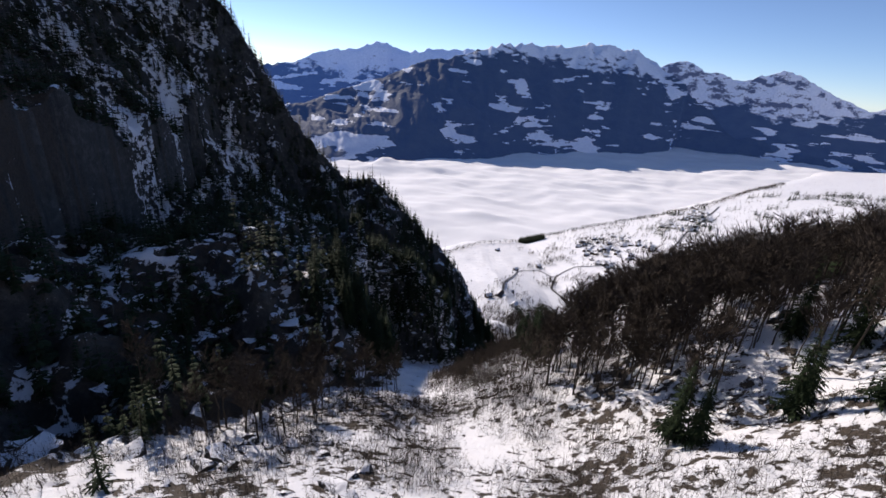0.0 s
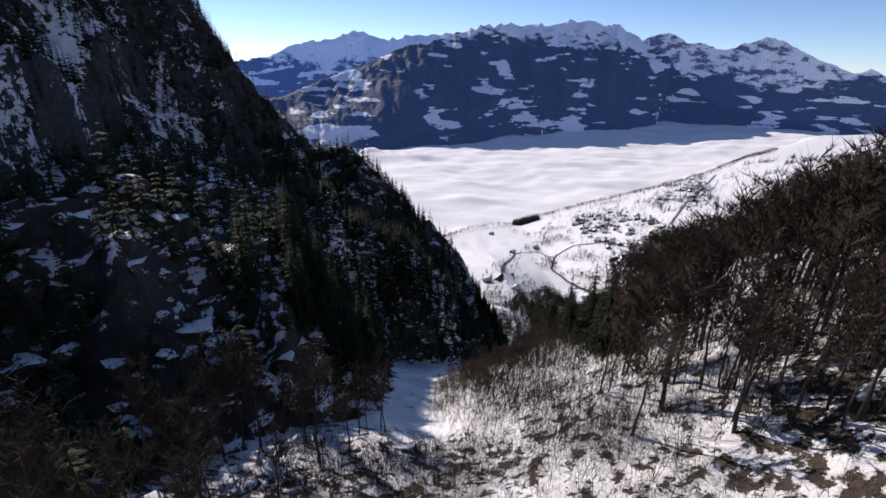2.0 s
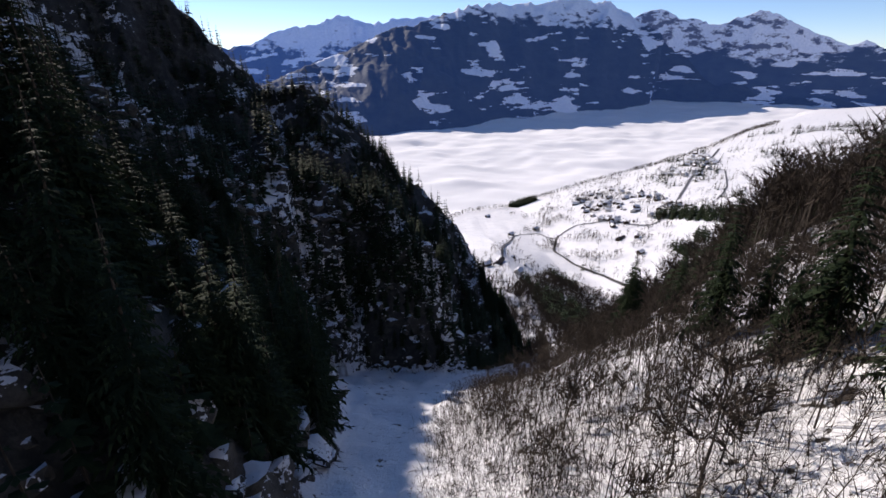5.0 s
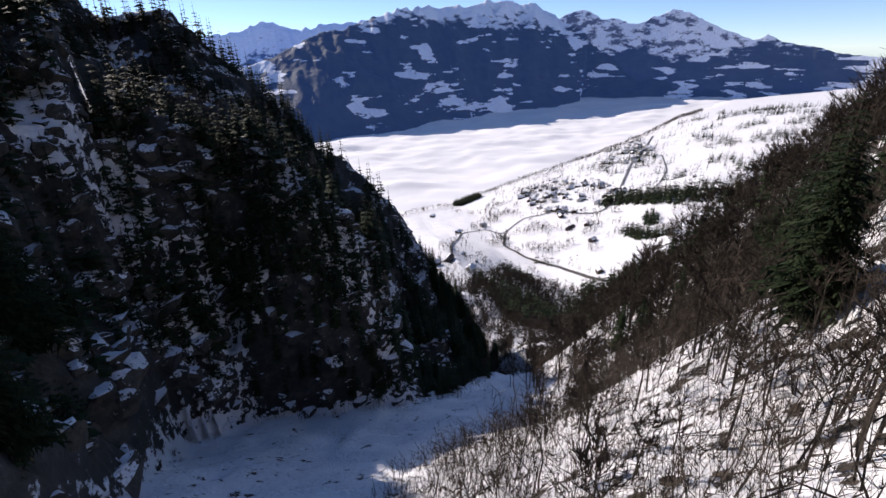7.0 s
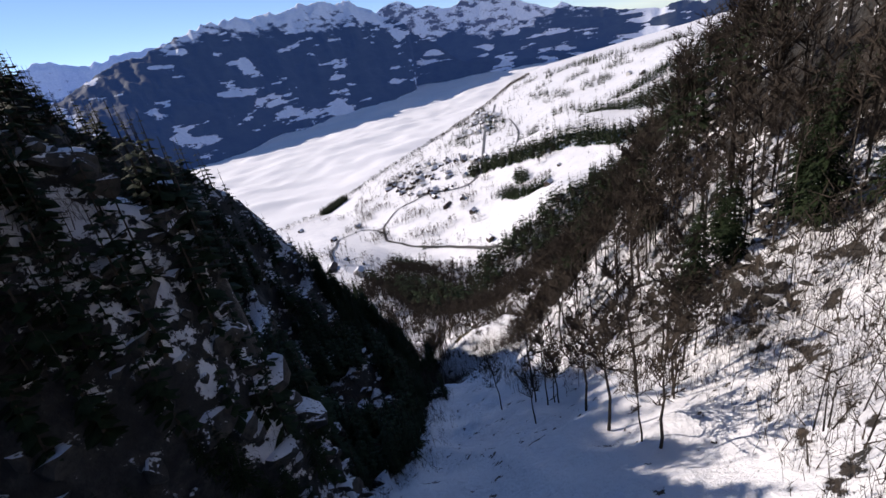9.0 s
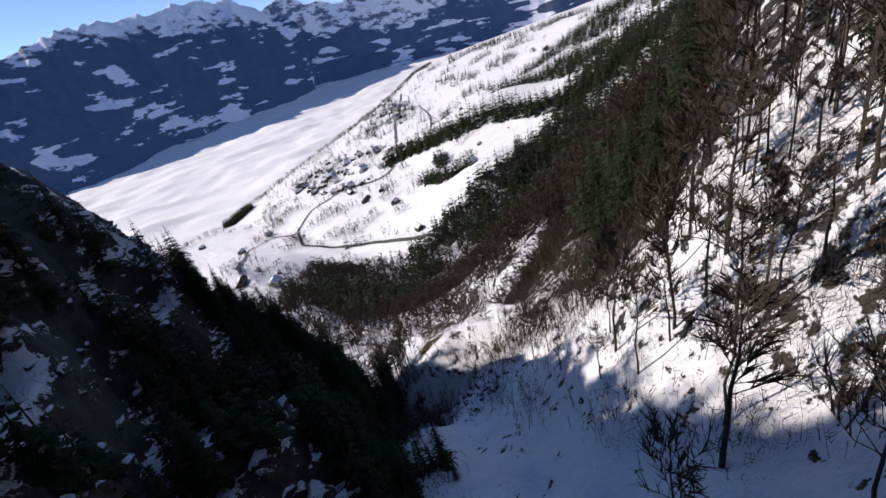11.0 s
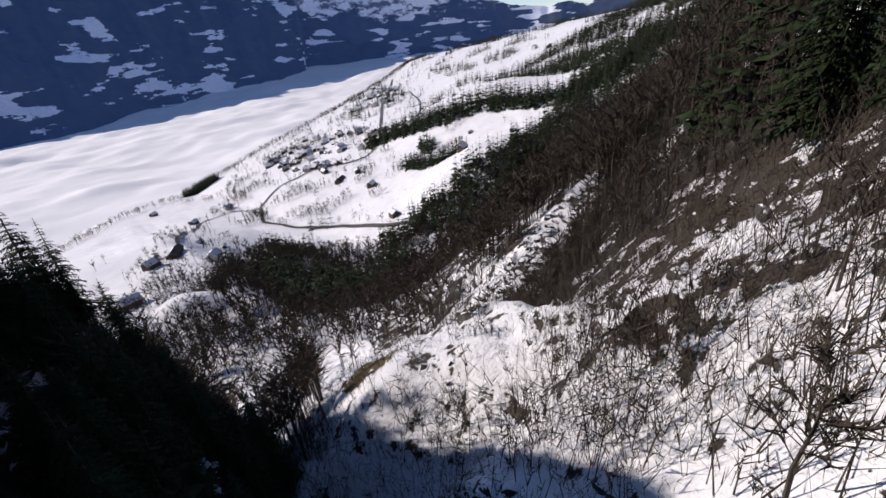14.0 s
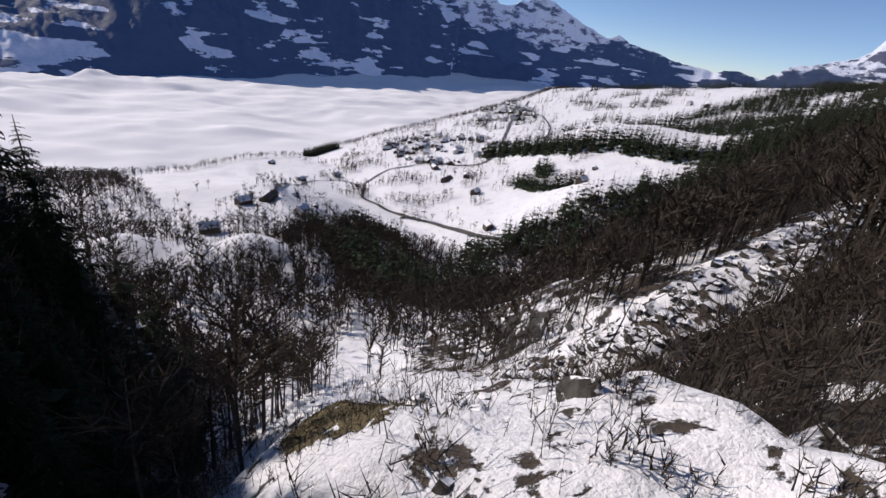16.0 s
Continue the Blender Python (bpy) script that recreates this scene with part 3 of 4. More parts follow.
def needle_spruce(rng, high, levels, arms, sprays):
    """A spruce to be seen closely: thin boughs hung with many narrow needle sprays."""
    tv, tf, cv, cf = [], [], [], []
    lean = Vector((rng.uniform(-0.03, 0.03), rng.uniform(-0.03, 0.03), 1))
    tube(tv, tf, [lean * (high * k / 5) - Vector((0, 0, 1.2 if k == 0 else 0)) for k in range(6)], [high * 0.014 * (1 - 0.19 * k) + 0.01 for k in range(6)], 6)
    wide = high * rng.uniform(0.17, 0.22)
    for lev in range(levels):
        t = (lev + rng.uniform(-0.4, 0.4)) / levels
        z, turn = high * (0.08 + 0.91 * t), rng.uniform(0, 6.28)
        reach = wide * max(1 - t, 0.02) ** 0.85 * rng.uniform(0.7, 1.15) + 0.10
        for a in range(arms):
            if rng.random() < 0.14:
                continue
            ang = turn + 6.283 * a / arms + rng.uniform(-0.35, 0.35)
            r = reach * rng.uniform(0.55, 1.15)
            out, side = Vector((math.cos(ang), math.sin(ang), 0)), Vector((-math.sin(ang), math.cos(ang), 0))
            base = lean * z
            sag = rng.uniform(0.35, 0.65)
            w = side * r * 0.07
            mid, tip = base + out * r * 0.55 + Vector((0, 0, -0.18 * sag * r)), base + out * r + Vector((0, 0, -0.6 * sag * r))
            i = len(cv)
            cv += [tuple(base - w), tuple(base + w), tuple(mid + w), tuple(mid - w), tuple(tip)]
            cf += [(i, i + 1, i + 2, i + 3), (i + 3, i + 2, i + 4)]
            for k in range(sprays):
                q = (k + rng.uniform(0.2, 1)) / sprays
                p = base.lerp(mid, q / 0.55) if q < 0.55 else mid.lerp(tip, (q - 0.55) / 0.45)
                e = side * (1 if k % 2 else -1) * r * rng.uniform(0.16, 0.34) * (1.15 - 0.6 * q) + out * r * rng.uniform(0.05, 0.2) + Vector((0, 0, -r * rng.uniform(0.06, 0.26)))
                u = out * r * rng.uniform(0.045, 0.08)
                i = len(cv)
                cv += [tuple(p - u), tuple(p + u), tuple(p + e)]
                cf.append((i, i + 1, i + 2))
    return tv, tf, cv, cf


def beech_meshes(rng, high, limbs, twigs, spread=0.30):
    """Trunk and bare crown of a broadleaved tree in winter."""
    tv, tf, cv, cf = [], [], [], []
    bend = Vector((rng.uniform(-0.08, 0.08), rng.uniform(-0.08, 0.08), 0))
    spine = [Vector((0, 0, -1.0))] + [Vector((bend.x * high * q * q + rng.uniform(-0.012, 0.012) * high, bend.y * high * q * q + rng.uniform(-0.012, 0.012) * high, high * q)) for q in (0.12, 0.3, 0.5, 0.68, 0.85, 1.0)]
    r0 = high * rng.uniform(0.0065, 0.0105)
    tube(tv, tf, spine, [r0 * 1.35, r0 * 1.1, r0 * 0.95, r0 * 0.75, r0 * 0.5, r0 * 0.28, 0.015], 6)
    for _ in range(limbs):
        q = rng.uniform(0.44, 0.97)
        k = q * 6
        lo = min(int(k), 5)
        root = spine[lo].lerp(spine[lo + 1], k - lo)
        ang = rng.uniform(0, 6.28)
        long = high * spread * (1.15 - q) * rng.uniform(0.7, 1.3) + 0.5
        rise = rng.uniform(0.55, 1.2)
        d = Vector((math.cos(ang), math.sin(ang), rise)).normalized()
        pts = [root]
        for s in range(3):
            d = (d + Vector((rng.uniform(-0.3, 0.3), rng.uniform(-0.3, 0.3), 0.12))).normalized()
            pts.append(pts[-1] + d * long / 3)
        rr = r0 * (0.5 - 0.32 * q)
        tube(cv, cf, pts, [rr, rr * 0.7, rr * 0.42, 0.008], 3)
        for _ in range(twigs):
            s = rng.uniform(0.25, 1.0) * 3
            lo2 = min(int(s), 2)
            p = pts[lo2].lerp(pts[lo2 + 1], s - lo2)
            e = (d + Vector((rng.uniform(-1, 1), rng.uniform(-1, 1), rng.uniform(-0.4, 0.9)))).normalized() * long * rng.uniform(0.25, 0.6)
            w = e.orthogonal().normalized() * (0.028 + 0.0018 * high)
            i = len(cv)
            cv += [tuple(p - w), tuple(p + w), tuple(p + e)]
            cf.append((i, i + 1, i + 2))
            mid = p + e * 0.4
            f = mid + (e + Vector((rng.uniform(-1, 1), rng.uniform(-1, 1), rng.uniform(-0.3, 0.7))) * e.length).normalized() * e.length * 0.55
            i = len(cv)
            cv += [tuple(mid - w * 0.6), tuple(mid + w * 0.6), tuple(f)]
            cf.append((i, i + 1, i + 2))
    return tv, tf, cv, cf


def bare_tree(rng, high, limbs, twigs, half, low=0.30):
    """A bare tree in few faces: trunk, limbs and a haze of twigs."""
    tv, tf, cv, cf = [], [], [], []
    tube(tv, tf, [Vector((0, 0, -0.8)), Vector((rng.uniform(-0.3, 0.3), rng.uniform(-0.3, 0.3), high * 0.5)), Vector((rng.uniform(-0.6, 0.6), rng.uniform(-0.6, 0.6), high * 0.95))], [high * 0.013, high * 0.009, 0.02], 3)
    for _ in range(limbs):
        q, ang = rng.uniform(low, 0.95), rng.uniform(0, 6.28)
        p = Vector((0, 0, high * q))
        d = Vector((math.cos(ang), math.sin(ang), rng.uniform(0.5, 1.6))).normalized() * high * rng.uniform(0.18, 0.40) * (1.25 - 0.65 * q)
        w = d.cross(Vector((rng.uniform(-1, 1), rng.uniform(-1, 1), 0.2))).normalized() * half
        i = len(cv)
        cv += [tuple(p - w * 1.4), tuple(p + w * 1.4), tuple(p + d)]
        cf.append((i, i + 1, i + 2))
        for _ in range(twigs):
            s = p + d * rng.uniform(0.3, 0.95)
            e = (d + Vector((rng.uniform(-1, 1), rng.uniform(-1, 1), rng.uniform(-0.4, 0.8))) * d.length).normalized() * d.length * rng.uniform(0.3, 0.7)
            w = e.cross(Vector((rng.uniform(-1, 1), rng.uniform(-1, 1), rng.uniform(-1, 1)))).normalized() * half * 0.75
            i = len(cv)
            cv += [tuple(s - w), tuple(s + w), tuple(s + e)]
            cf.append((i, i + 1, i + 2))
    return tv, tf, cv, cf


def thicket(rng, high, stems, twigs, half, wide=1.6):
    """A clump of thin bare shoots."""
    tv, tf, cv, cf = [], [], [], []
    for _ in range(stems):
        a, r = rng.uniform(0, 6.28), wide * math.sqrt(rng.random())
        p = Vector((r * math.cos(a), r * math.sin(a), -0.5))
        h = high * rng.uniform(0.4, 1.1)
        lean = Vector((rng.uniform(-0.25, 0.25), rng.uniform(-0.25, 0.25), 1))
        top = p + lean * h
        w = Vector((math.cos(a * 3.7), math.sin(a * 3.7), 0)) * half * 1.25
        i = len(tv)
        tv += [tuple(p - w), tuple(p + w), tuple(top)]
        tf.append((i, i + 1, i + 2))
        for _ in range(twigs):
            s = p.lerp(top, rng.uniform(0.35, 0.9))
            e = Vector((rng.uniform(-1, 1), rng.uniform(-1, 1), rng.uniform(0.2, 1.4))).normalized() * h * rng.uniform(0.18, 0.42)
            w = e.orthogonal().normalized() * half
            i = len(cv)
            cv += [tuple(s - w), tuple(s + w), tuple(s + e)]
            cf.append((i, i + 1, i + 2))
    return tv, tf, cv, cf


def tree_thing(name, meshes, bark, leaf, label, category, group):
    """One tree: an empty at its foot with trunk and crown."""
    tv, tf, cv, cf = meshes
    root = tagged(new(name), label, category, group)
    for part_name, v, f, m in (("trunk", tv, tf, bark), ("crown", cv, cf, leaf)):
        ob = new(part_name, mesh_of(part_name, v, f, m))
        ob.parent = root
    return root


rng = random.Random(7)
SPRUCES = [needle_spruce(rng, 10.0, 34, 10, 10) for _ in range(5)]
SPRUCES_MID = [needle_spruce(rng, 10.0, 17, 7, 5) for _ in range(6)]
SPRUCES_FAR = [spruce_meshes(rng, 10.0, 8, 5, 1, 0.18) for _ in range(5)]
SPRUCES_TINY = [spruce_meshes(rng, 11.0, 4, 4, 1, 0.25) for _ in range(4)]
BEECHES = [beech_meshes(rng, 12.0, 26, 14) for _ in range(6)]
BEECHES_MID = [bare_tree(rng, 12.0, 15, 15, 0.058, 0.52) for _ in range(5)]
BEECHES_FAR = [bare_tree(rng, 12.0, 10, 6, 0.16) for _ in range(6)]
BEECHES_TINY = [bare_tree(rng, 12.0, 7, 4, 0.2) for _ in range(6)]
SAPLINGS = [thicket(rng, 3.0, 8, 5, 0.019, 2.0) for _ in range(8)]
BUSHES = [thicket(rng, 2.0, 14, 5, 0.035, 1.0) for _ in range(4)]


def scatter(seed, count, x0, x1, y0, y1, keep):
    """Places in plan where keep(x, y, z, slope, u) says so, u a random number each."""
    r = np.random.RandomState(seed)
    x, y, u = r.uniform(x0, x1, count), r.uniform(y0, y1, count), r.uniform(0, 1, count)
    z, s = ground_z(x, y), ground_slope(x, y)
    k = keep(x, y, z, s, u)
    return np.stack([x[k], y[k], z[k], r.uniform(0, 1, count)[k]], 1)


def plant(places, protos, lo, hi, base, name, bark, leaf, label, category, group, seed):
    """Trees as things of their own; heights from lo to hi metres."""
    r = random.Random(seed)
    masters = []
    for i, (x, y, z, u) in enumerate(places):
        k = (lo + (hi - lo) * u) / base
        m = pose(x, y, z - 0.15, r.uniform(-3, 3), r.uniform(-3, 3), r.uniform(0, 360)) @ Matrix.Diagonal((k * r.uniform(0.85, 1.15), k * r.uniform(0.85, 1.15), k, 1))
        which = i % len(protos)
        if len(masters) <= which:
            root = tree_thing(name, protos[which], bark, leaf, label, category, group)
            masters.append(root)
        else:
            root = masters[which]
            made = {}
            for o in (root, *root.children):
                made[o] = o.copy()
                scene.collection.objects.link(made[o])
                if o.parent:
                    made[o].parent = made[o.parent]
            root = made[root]
        root.matrix_basis = m


def wood(name, places, protos, lo, hi, base, bark, leaf, label, category, seed):
    """Trees past counting, joined into one."""
    r = np.random.RandomState(seed)
    co, tri, mats = [], [], []
    at = 0
    packed = []
    for tv, tf, cv, cf in protos:
        v = np.array(tv + cv)
        faces = [tuple(f) for f in tf] + [tuple(i + len(tv) for i in f) for f in cf]
        packed.append((v, faces, [0] * len(tf) + [1] * len(cf)))
    for i, (x, y, z, u) in enumerate(places):
        v, faces, mi = packed[i % len(packed)]
        k, a, wide = (lo + (hi - lo) * u) / base, r.uniform(0, 6.28), r.uniform(0.85, 1.25)
        c, s = math.cos(a) * k * wide, math.sin(a) * k * wide
        co.append(np.stack([v[:, 0] * c - v[:, 1] * s + x, v[:, 0] * s + v[:, 1] * c + y, v[:, 2] * k + z - 0.2], 1))
        tri += [tuple(n + at for n in f) for f in faces]
        mats += mi
        at += len(v)
    me = bpy.data.meshes.new(name)
    me.from_pydata(np.concatenate(co).tolist() if co else [], [], tri)
    me.materials.append(bark)
    me.materials.append(leaf)
    me.polygons.foreach_set("material_index", np.array(mats, np.int32))
    return tagged(new(name, me), label, category, kind="stuff")


# ---- where the trees stand ----
def right_of(x, y):
    return x - table(GULLY, 2, y)


def left_of(x, y):
    return along(FOOT, x, y)[0]


def wood_edge(x):
    """Where the wood below the gully ends against the fields."""
    return np.interp(x, [-80, 26, 49, 108, 178, 220, 265, 301, 350, 396, 484, 620], [500, 522, 530, 612, 728, 715, 645, 640, 630, 612, 628, 660])


def near_line(line, x, y, wide):
    return np.abs(along([(a, b, 0) for a, b in line], x, y)[0]) < wide


spruces = np.concatenate([
    scatter(1, 22000, -175, 72, 60, 400, lambda x, y, z, s, u: (left_of(x, y) > 1.5) & (vnoise(x / 11, y / 11, 5) + 0.5 > 0.16 + 0.4 * u) & (s < 12.0) & (u < np.where(y < 150, 0.26, 0.55))),
    scatter(41, 6000, -30, 80, 240, 400, lambda x, y, z, s, u: (left_of(x, y) > 2) & (vnoise(x / 9, y / 9, 6) + 0.5 > 0.35) & (u < 0.5)),
    scatter(82, 2200, -48, 40, 238, 296, lambda x, y, z, s, u: (left_of(x, y) > 1) & (left_of(x, y) < 32) & (vnoise(x / 7, y / 7, 8) + 0.5 > 0.42) & (u < 0.4)),
    scatter(83, 500, 34, 60, 286, 345, lambda x, y, z, s, u: (left_of(x, y) > -5) & (left_of(x, y) < 14) & (u < 0.4)),
    scatter(42, 500, -75, -30, 20, 110, lambda x, y, z, s, u: (vnoise(x / 9, y / 9, 9) + 0.5 > 0.45) & (x < -38 - 0.12 * (y - 40)) & (u < 0.5))])
spruces = spruces[np.argsort(np.where(spruces[:, 1] > 225, left_of(spruces[:, 0], spruces[:, 1]) * 0.6, left_of(spruces[:, 0], spruces[:, 1])))]
on_crest = (np.abs(along(CREST, spruces[:, 0], spruces[:, 1])[0]) < 14) & (spruces[:, 0] > -18) & (spruces[:, 0] < 26)
spruces = spruces[~on_crest | (spruces[:, 3] > 0.86)]
gaps = (spruces[:, 1] > 286) & (spruces[:, 0] > -6) & (vnoise(spruces[:, 0] / 7, spruces[:, 1] / 7, 89) + 0.5 < 0.56)
spruces = spruces[~gaps]
at_end = (spruces[:, 1] > 296) & (spruces[:, 0] > -8)
spruces[:, 3] = np.where(at_end, 0.35 + 0.7 * spruces[:, 3], spruces[:, 3])
plant(spruces[:155], SPRUCES_MID, 4, 11, 10.0, "spruce", MAT_BARK, MAT_NEEDLE, "dark green spruce rooted on a shaded cliff", "tree", "spruces on the cliff", 3)
wood("cliff_wood", spruces[155:], SPRUCES_FAR, 5, 13, 10.0, MAT_BARK, MAT_NEEDLE, "dark spruces covering the shaded cliff", "wood", 13)
beeches = scatter(2, 16000, 5, 230, 62, 352, lambda x, y, z, s, u: (right_of(x, y) > 9 + 10 * smooth(110, 60, y)) & (right_of(x, y) < 140) & (vnoise(x / 20, y / 20, 15) + 0.5 > 0.30 - 0.002 * right_of(x, y)) & (u < 0.40)
                  & ~((y > 292) & (x < 108)) & ~((right_of(x, y) < 20) & (u > 0.14)))
foot_trees = scatter(48, 1500, -60, -6, 60, 112, lambda x, y, z, s, u: (np.abs(left_of(x, y) + 4) < 12) & (s < 2.2) & (u < 0.07))
beeches = np.concatenate([beeches, foot_trees, scatter(58, 1600, 34, 120, 78, 150, lambda x, y, z, s, u: (right_of(x, y) > 16) & (u < 0.26)), scatter(59, 2600, 104, 240, 330, 372, lambda x, y, z, s, u: (np.abs(along(RIB, x, y)[0]) > 6) & (u < 0.2)), scatter(57, 700, 54, 84, 256, 298, lambda x, y, z, s, u: (right_of(x, y) > 3) & (u < 0.09)), scatter(51, 1200, 74, 116, 280, 334, lambda x, y, z, s, u: (x > 86 - 0.4 * (y - 280)) & (np.abs(along(SPUR, x, y)[0]) > 11) & (u < 0.10)), scatter(50, 900, 26, 52, 225, 264, lambda x, y, z, s, u: (right_of(x, y) > -14) & (left_of(x, y) < -7) & (u < 0.05)), scatter(49, 300, -25, 60, 300, 322, lambda x, y, z, s, u: (np.abs(left_of(x, y)) < 7) & (u < 0.5))])
beeches = beeches[(np.abs(along(RIB, beeches[:, 0], beeches[:, 1])[0]) > 7) | (beeches[:, 0] < 96)]
small = ((beeches[:, 1] > 118) & (beeches[:, 1] < 215) & (right_of(beeches[:, 0], beeches[:, 1]) < 48)) | ((beeches[:, 1] > 276) & (beeches[:, 0] < 118))
beeches[:, 3] = np.where(small, 0.5 * beeches[:, 3] - 0.45, beeches[:, 3])
tall = (beeches[:, 1] < 128) & (right_of(beeches[:, 0], beeches[:, 1]) > 12)
beeches[:, 3] = np.where(tall, 0.45 + 0.75 * beeches[:, 3], beeches[:, 3])
beeches = beeches[~tall | (vnoise(beeches[:, 0] / 5, beeches[:, 1] / 5, 16) + 0.5 > 0.42)]
beeches = beeches[np.argsort(right_of(beeches[:, 0], beeches[:, 1]) - 30 * smooth(140, 100, beeches[:, 1]) * smooth(30, 45, beeches[:, 1]))]
plant(beeches[:280], BEECHES, 9, 17, 12.0, "beech", MAT_BEECH, MAT_TWIG, "bare winter beech on a sunlit snowy slope", "tree", "beeches on the slope", 4)
wood("beech_wood", beeches[280:], BEECHES_MID, 8, 16, 12.0, MAT_BEECH, MAT_TWIG, "brown leafless beech wood on the slope", "wood", 14)
flank = scatter(76, 900, -52, -14, 128, 216, lambda x, y, z, s, u: (left_of(x, y) > 1.5) & (left_of(x, y) < 26) & (np.abs(along(NEAR_RIB, x, y)[0]) > 3) & (vnoise(x / 10, y / 10, 29) + 0.5 > 0.36) & (u < 0.24))
plant(flank[:70], SPRUCES, 13, 22, 10.0, "spruce", MAT_BARK, MAT_NEEDLE, "tall dark green spruce beside a rock rib above the gully", "tree", "spruces above the gully", 26)
# spruces standing singly in the slope: place in plan and where between 8 and 22 metres their height lies
LONE = [(40, 63, 0.75), (42, 60, 0.45), (55, 60, 0.7), (58, 62, 0.5), (61, 54, 0.4), (70, 70, 0.6), (66, 78, 0.5), (36, 124, 0.1), (34, 141, 0.15), (36, 150, 0.3), (41, 174, 0.4), (67, 213, 0.5), (64, 229, 0.75), (66, 232, 0.5), (58, 239, 0.5), (61, 236, 0.3),
        (83, 288, 0.8), (80, 283, 0.7), (79, 290, 0.5), (88, 292, 0.6), (90, 296, 0.5), (95, 290, 0.9), (86, 281, 0.9), (92, 283, 0.8), (99, 297, 0.6), (105, 305, 0.4)]
lone = np.array([(x, y, float(ground_z(x, y)[0]), u) for x, y, u in LONE])
slope_spruces = scatter(8, 7200, 30, 290, 90, 350, lambda x, y, z, s, u: (right_of(x, y) > 30) & (vnoise(x / 26, y / 26, 25) + 0.5 > 0.60 - 0.0036 * np.clip(right_of(x, y) - 34, 0, 120)) & (u < np.where(y < 150, 0.5, 0.34)) & ~((y > 285) & (x < 130)))
slope_spruces = np.concatenate([slope_spruces, scatter(72, 420, 94, 150, 284, 330, lambda x, y, z, s, u: (x > 94 + 0.6 * (y - 296)) & (vnoise(x / 12, y / 12, 26) + 0.5 > 0.34) & (u < 0.5)), scatter(73, 260, 62, 100, 222, 262, lambda x, y, z, s, u: (vnoise(x / 9, y / 9, 27) + 0.5 > 0.55) & (u < 0.2))])
slope_spruces = slope_spruces[np.abs(along(RIB, slope_spruces[:, 0], slope_spruces[:, 1])[0]) > 8]
slope_spruces = slope_spruces[np.argsort(right_of(slope_spruces[:, 0], slope_spruces[:, 1]))]
plant(np.concatenate([lone, slope_spruces[:44]]), SPRUCES, 8, 20, 10.0, "spruce", MAT_BARK, MAT_NEEDLE, "tall dark spruce among bare beeches on the slope", "tree", "spruces on the slope", 23)
wood("outlet_wood", scatter(95, 900, 46, 92, 338, 420, lambda x, y, z, s, u: (x > 46 + 0.12 * (y - 338)) & (x < 66 + 0.35 * (y - 338)) & (vnoise(x / 9, y / 9, 96) + 0.5 > 0.34) & (u < 0.34)), BEECHES_MID, 7, 14, 12.0, MAT_BEECH, MAT_TWIG,
     "brown leafless trees at the mouth of the gully", "wood", 97)
wood("outlet_spruces", scatter(98, 420, 30, 60, 326, 372, lambda x, y, z, s, u: (left_of(x, y) > -4) & (u < 0.24)), SPRUCES, 10, 18, 10.0, MAT_BARK, MAT_NEEDLE, "tall dark spruces at the cliff's lower end", "wood", 99)
wood("slope_wood", slope_spruces[44:], SPRUCES_FAR, 8, 16, 10.0, MAT_BARK, MAT_NEEDLE, "dark spruces along the brow of the slope", "wood", 24)
wood("wooded_hollow", scatter(3, 16500, -70, 520, 350, 745, lambda x, y, z, s, u: (y < wood_edge(x)) & ((y > 372) | (x > 116)) & (np.abs(along(RIB, x, y)[0]) > 9) & (u < 0.85) & ~((y < 448 + 10 * vnoise(x / 14, y / 14, 44)) & (x > 58) & (x < 106) & (u > 0.13))
     & ~((((x - 76) / 24) ** 2 + ((y - 548) / 13) ** 2 < 1) | (((x - 20) / 20) ** 2 + ((y - 565) / 13) ** 2 < 1)) & ((left_of(x, y) < 0) | (y > 400))), BEECHES_FAR, 8, 15, 12.0, MAT_BEECH, MAT_TWIG,
     "brown leafless wood in the hollow below the gully", "wood", 5)
wood("spruce_wood", scatter(9, 20000, 120, 760, 372, 780, lambda x, y, z, s, u: (y < wood_edge(x) + 14) & (vnoise(x / 40, y / 40, 52) + 0.5 > 0.68 - 0.0032 * np.clip(x - 170, 0, 200)) & (u < 0.62)), SPRUCES_TINY, 11, 22, 10.0,
     MAT_BARK, MAT_NEEDLE, "dark spruce wood above the fields", "wood", 15)
BAND = [(462, 960), (480, 900), (498, 835), (535, 772), (545, 702), (560, 640), (640, 600)]
wood("forest_band", scatter(10, 11000, 380, 760, 560, 1000, lambda x, y, z, s, u: near_line(BAND, x, y, 17) & (u < 0.9)), SPRUCES_TINY, 14, 24, 10.0, MAT_BARK, MAT_NEEDLE, "narrow dark spruce belt between snowy fields", "wood", 16)
wood("field_trees", np.concatenate([
    scatter(11, 900, 380, 470, 700, 830, lambda x, y, z, s, u: near_line([(396, 790), (402, 728), (420, 705)], x, y, 11) | near_line([(449, 815), (440, 790)], x, y, 9)),
    scatter(12, 60, 250, 275, 770, 815, lambda x, y, z, s, u: u < 0.09),
    scatter(13, 9000, 540, 1350, 640, 1560, lambda x, y, z, s, u: (vnoise(x / 48, y / 48, 61) + 0.5 > 0.66) & (u < 0.9)),
    scatter(14, 20000, 640, 1500, 420, 900, lambda x, y, z, s, u: (vnoise(x / 90, y / 60, 62) + 0.5 > 0.36) & (u < 0.75)),
    scatter(15, 1800, 230, 330, 1340, 1430, lambda x, y, z, s, u: ((x - 272) / 40) ** 2 + ((y - 1385) / 24) ** 2 < 1)]), SPRUCES_TINY, 9, 19, 10.0, MAT_BARK, MAT_NEEDLE, "scattered spruces among the fields", "trees", 17)
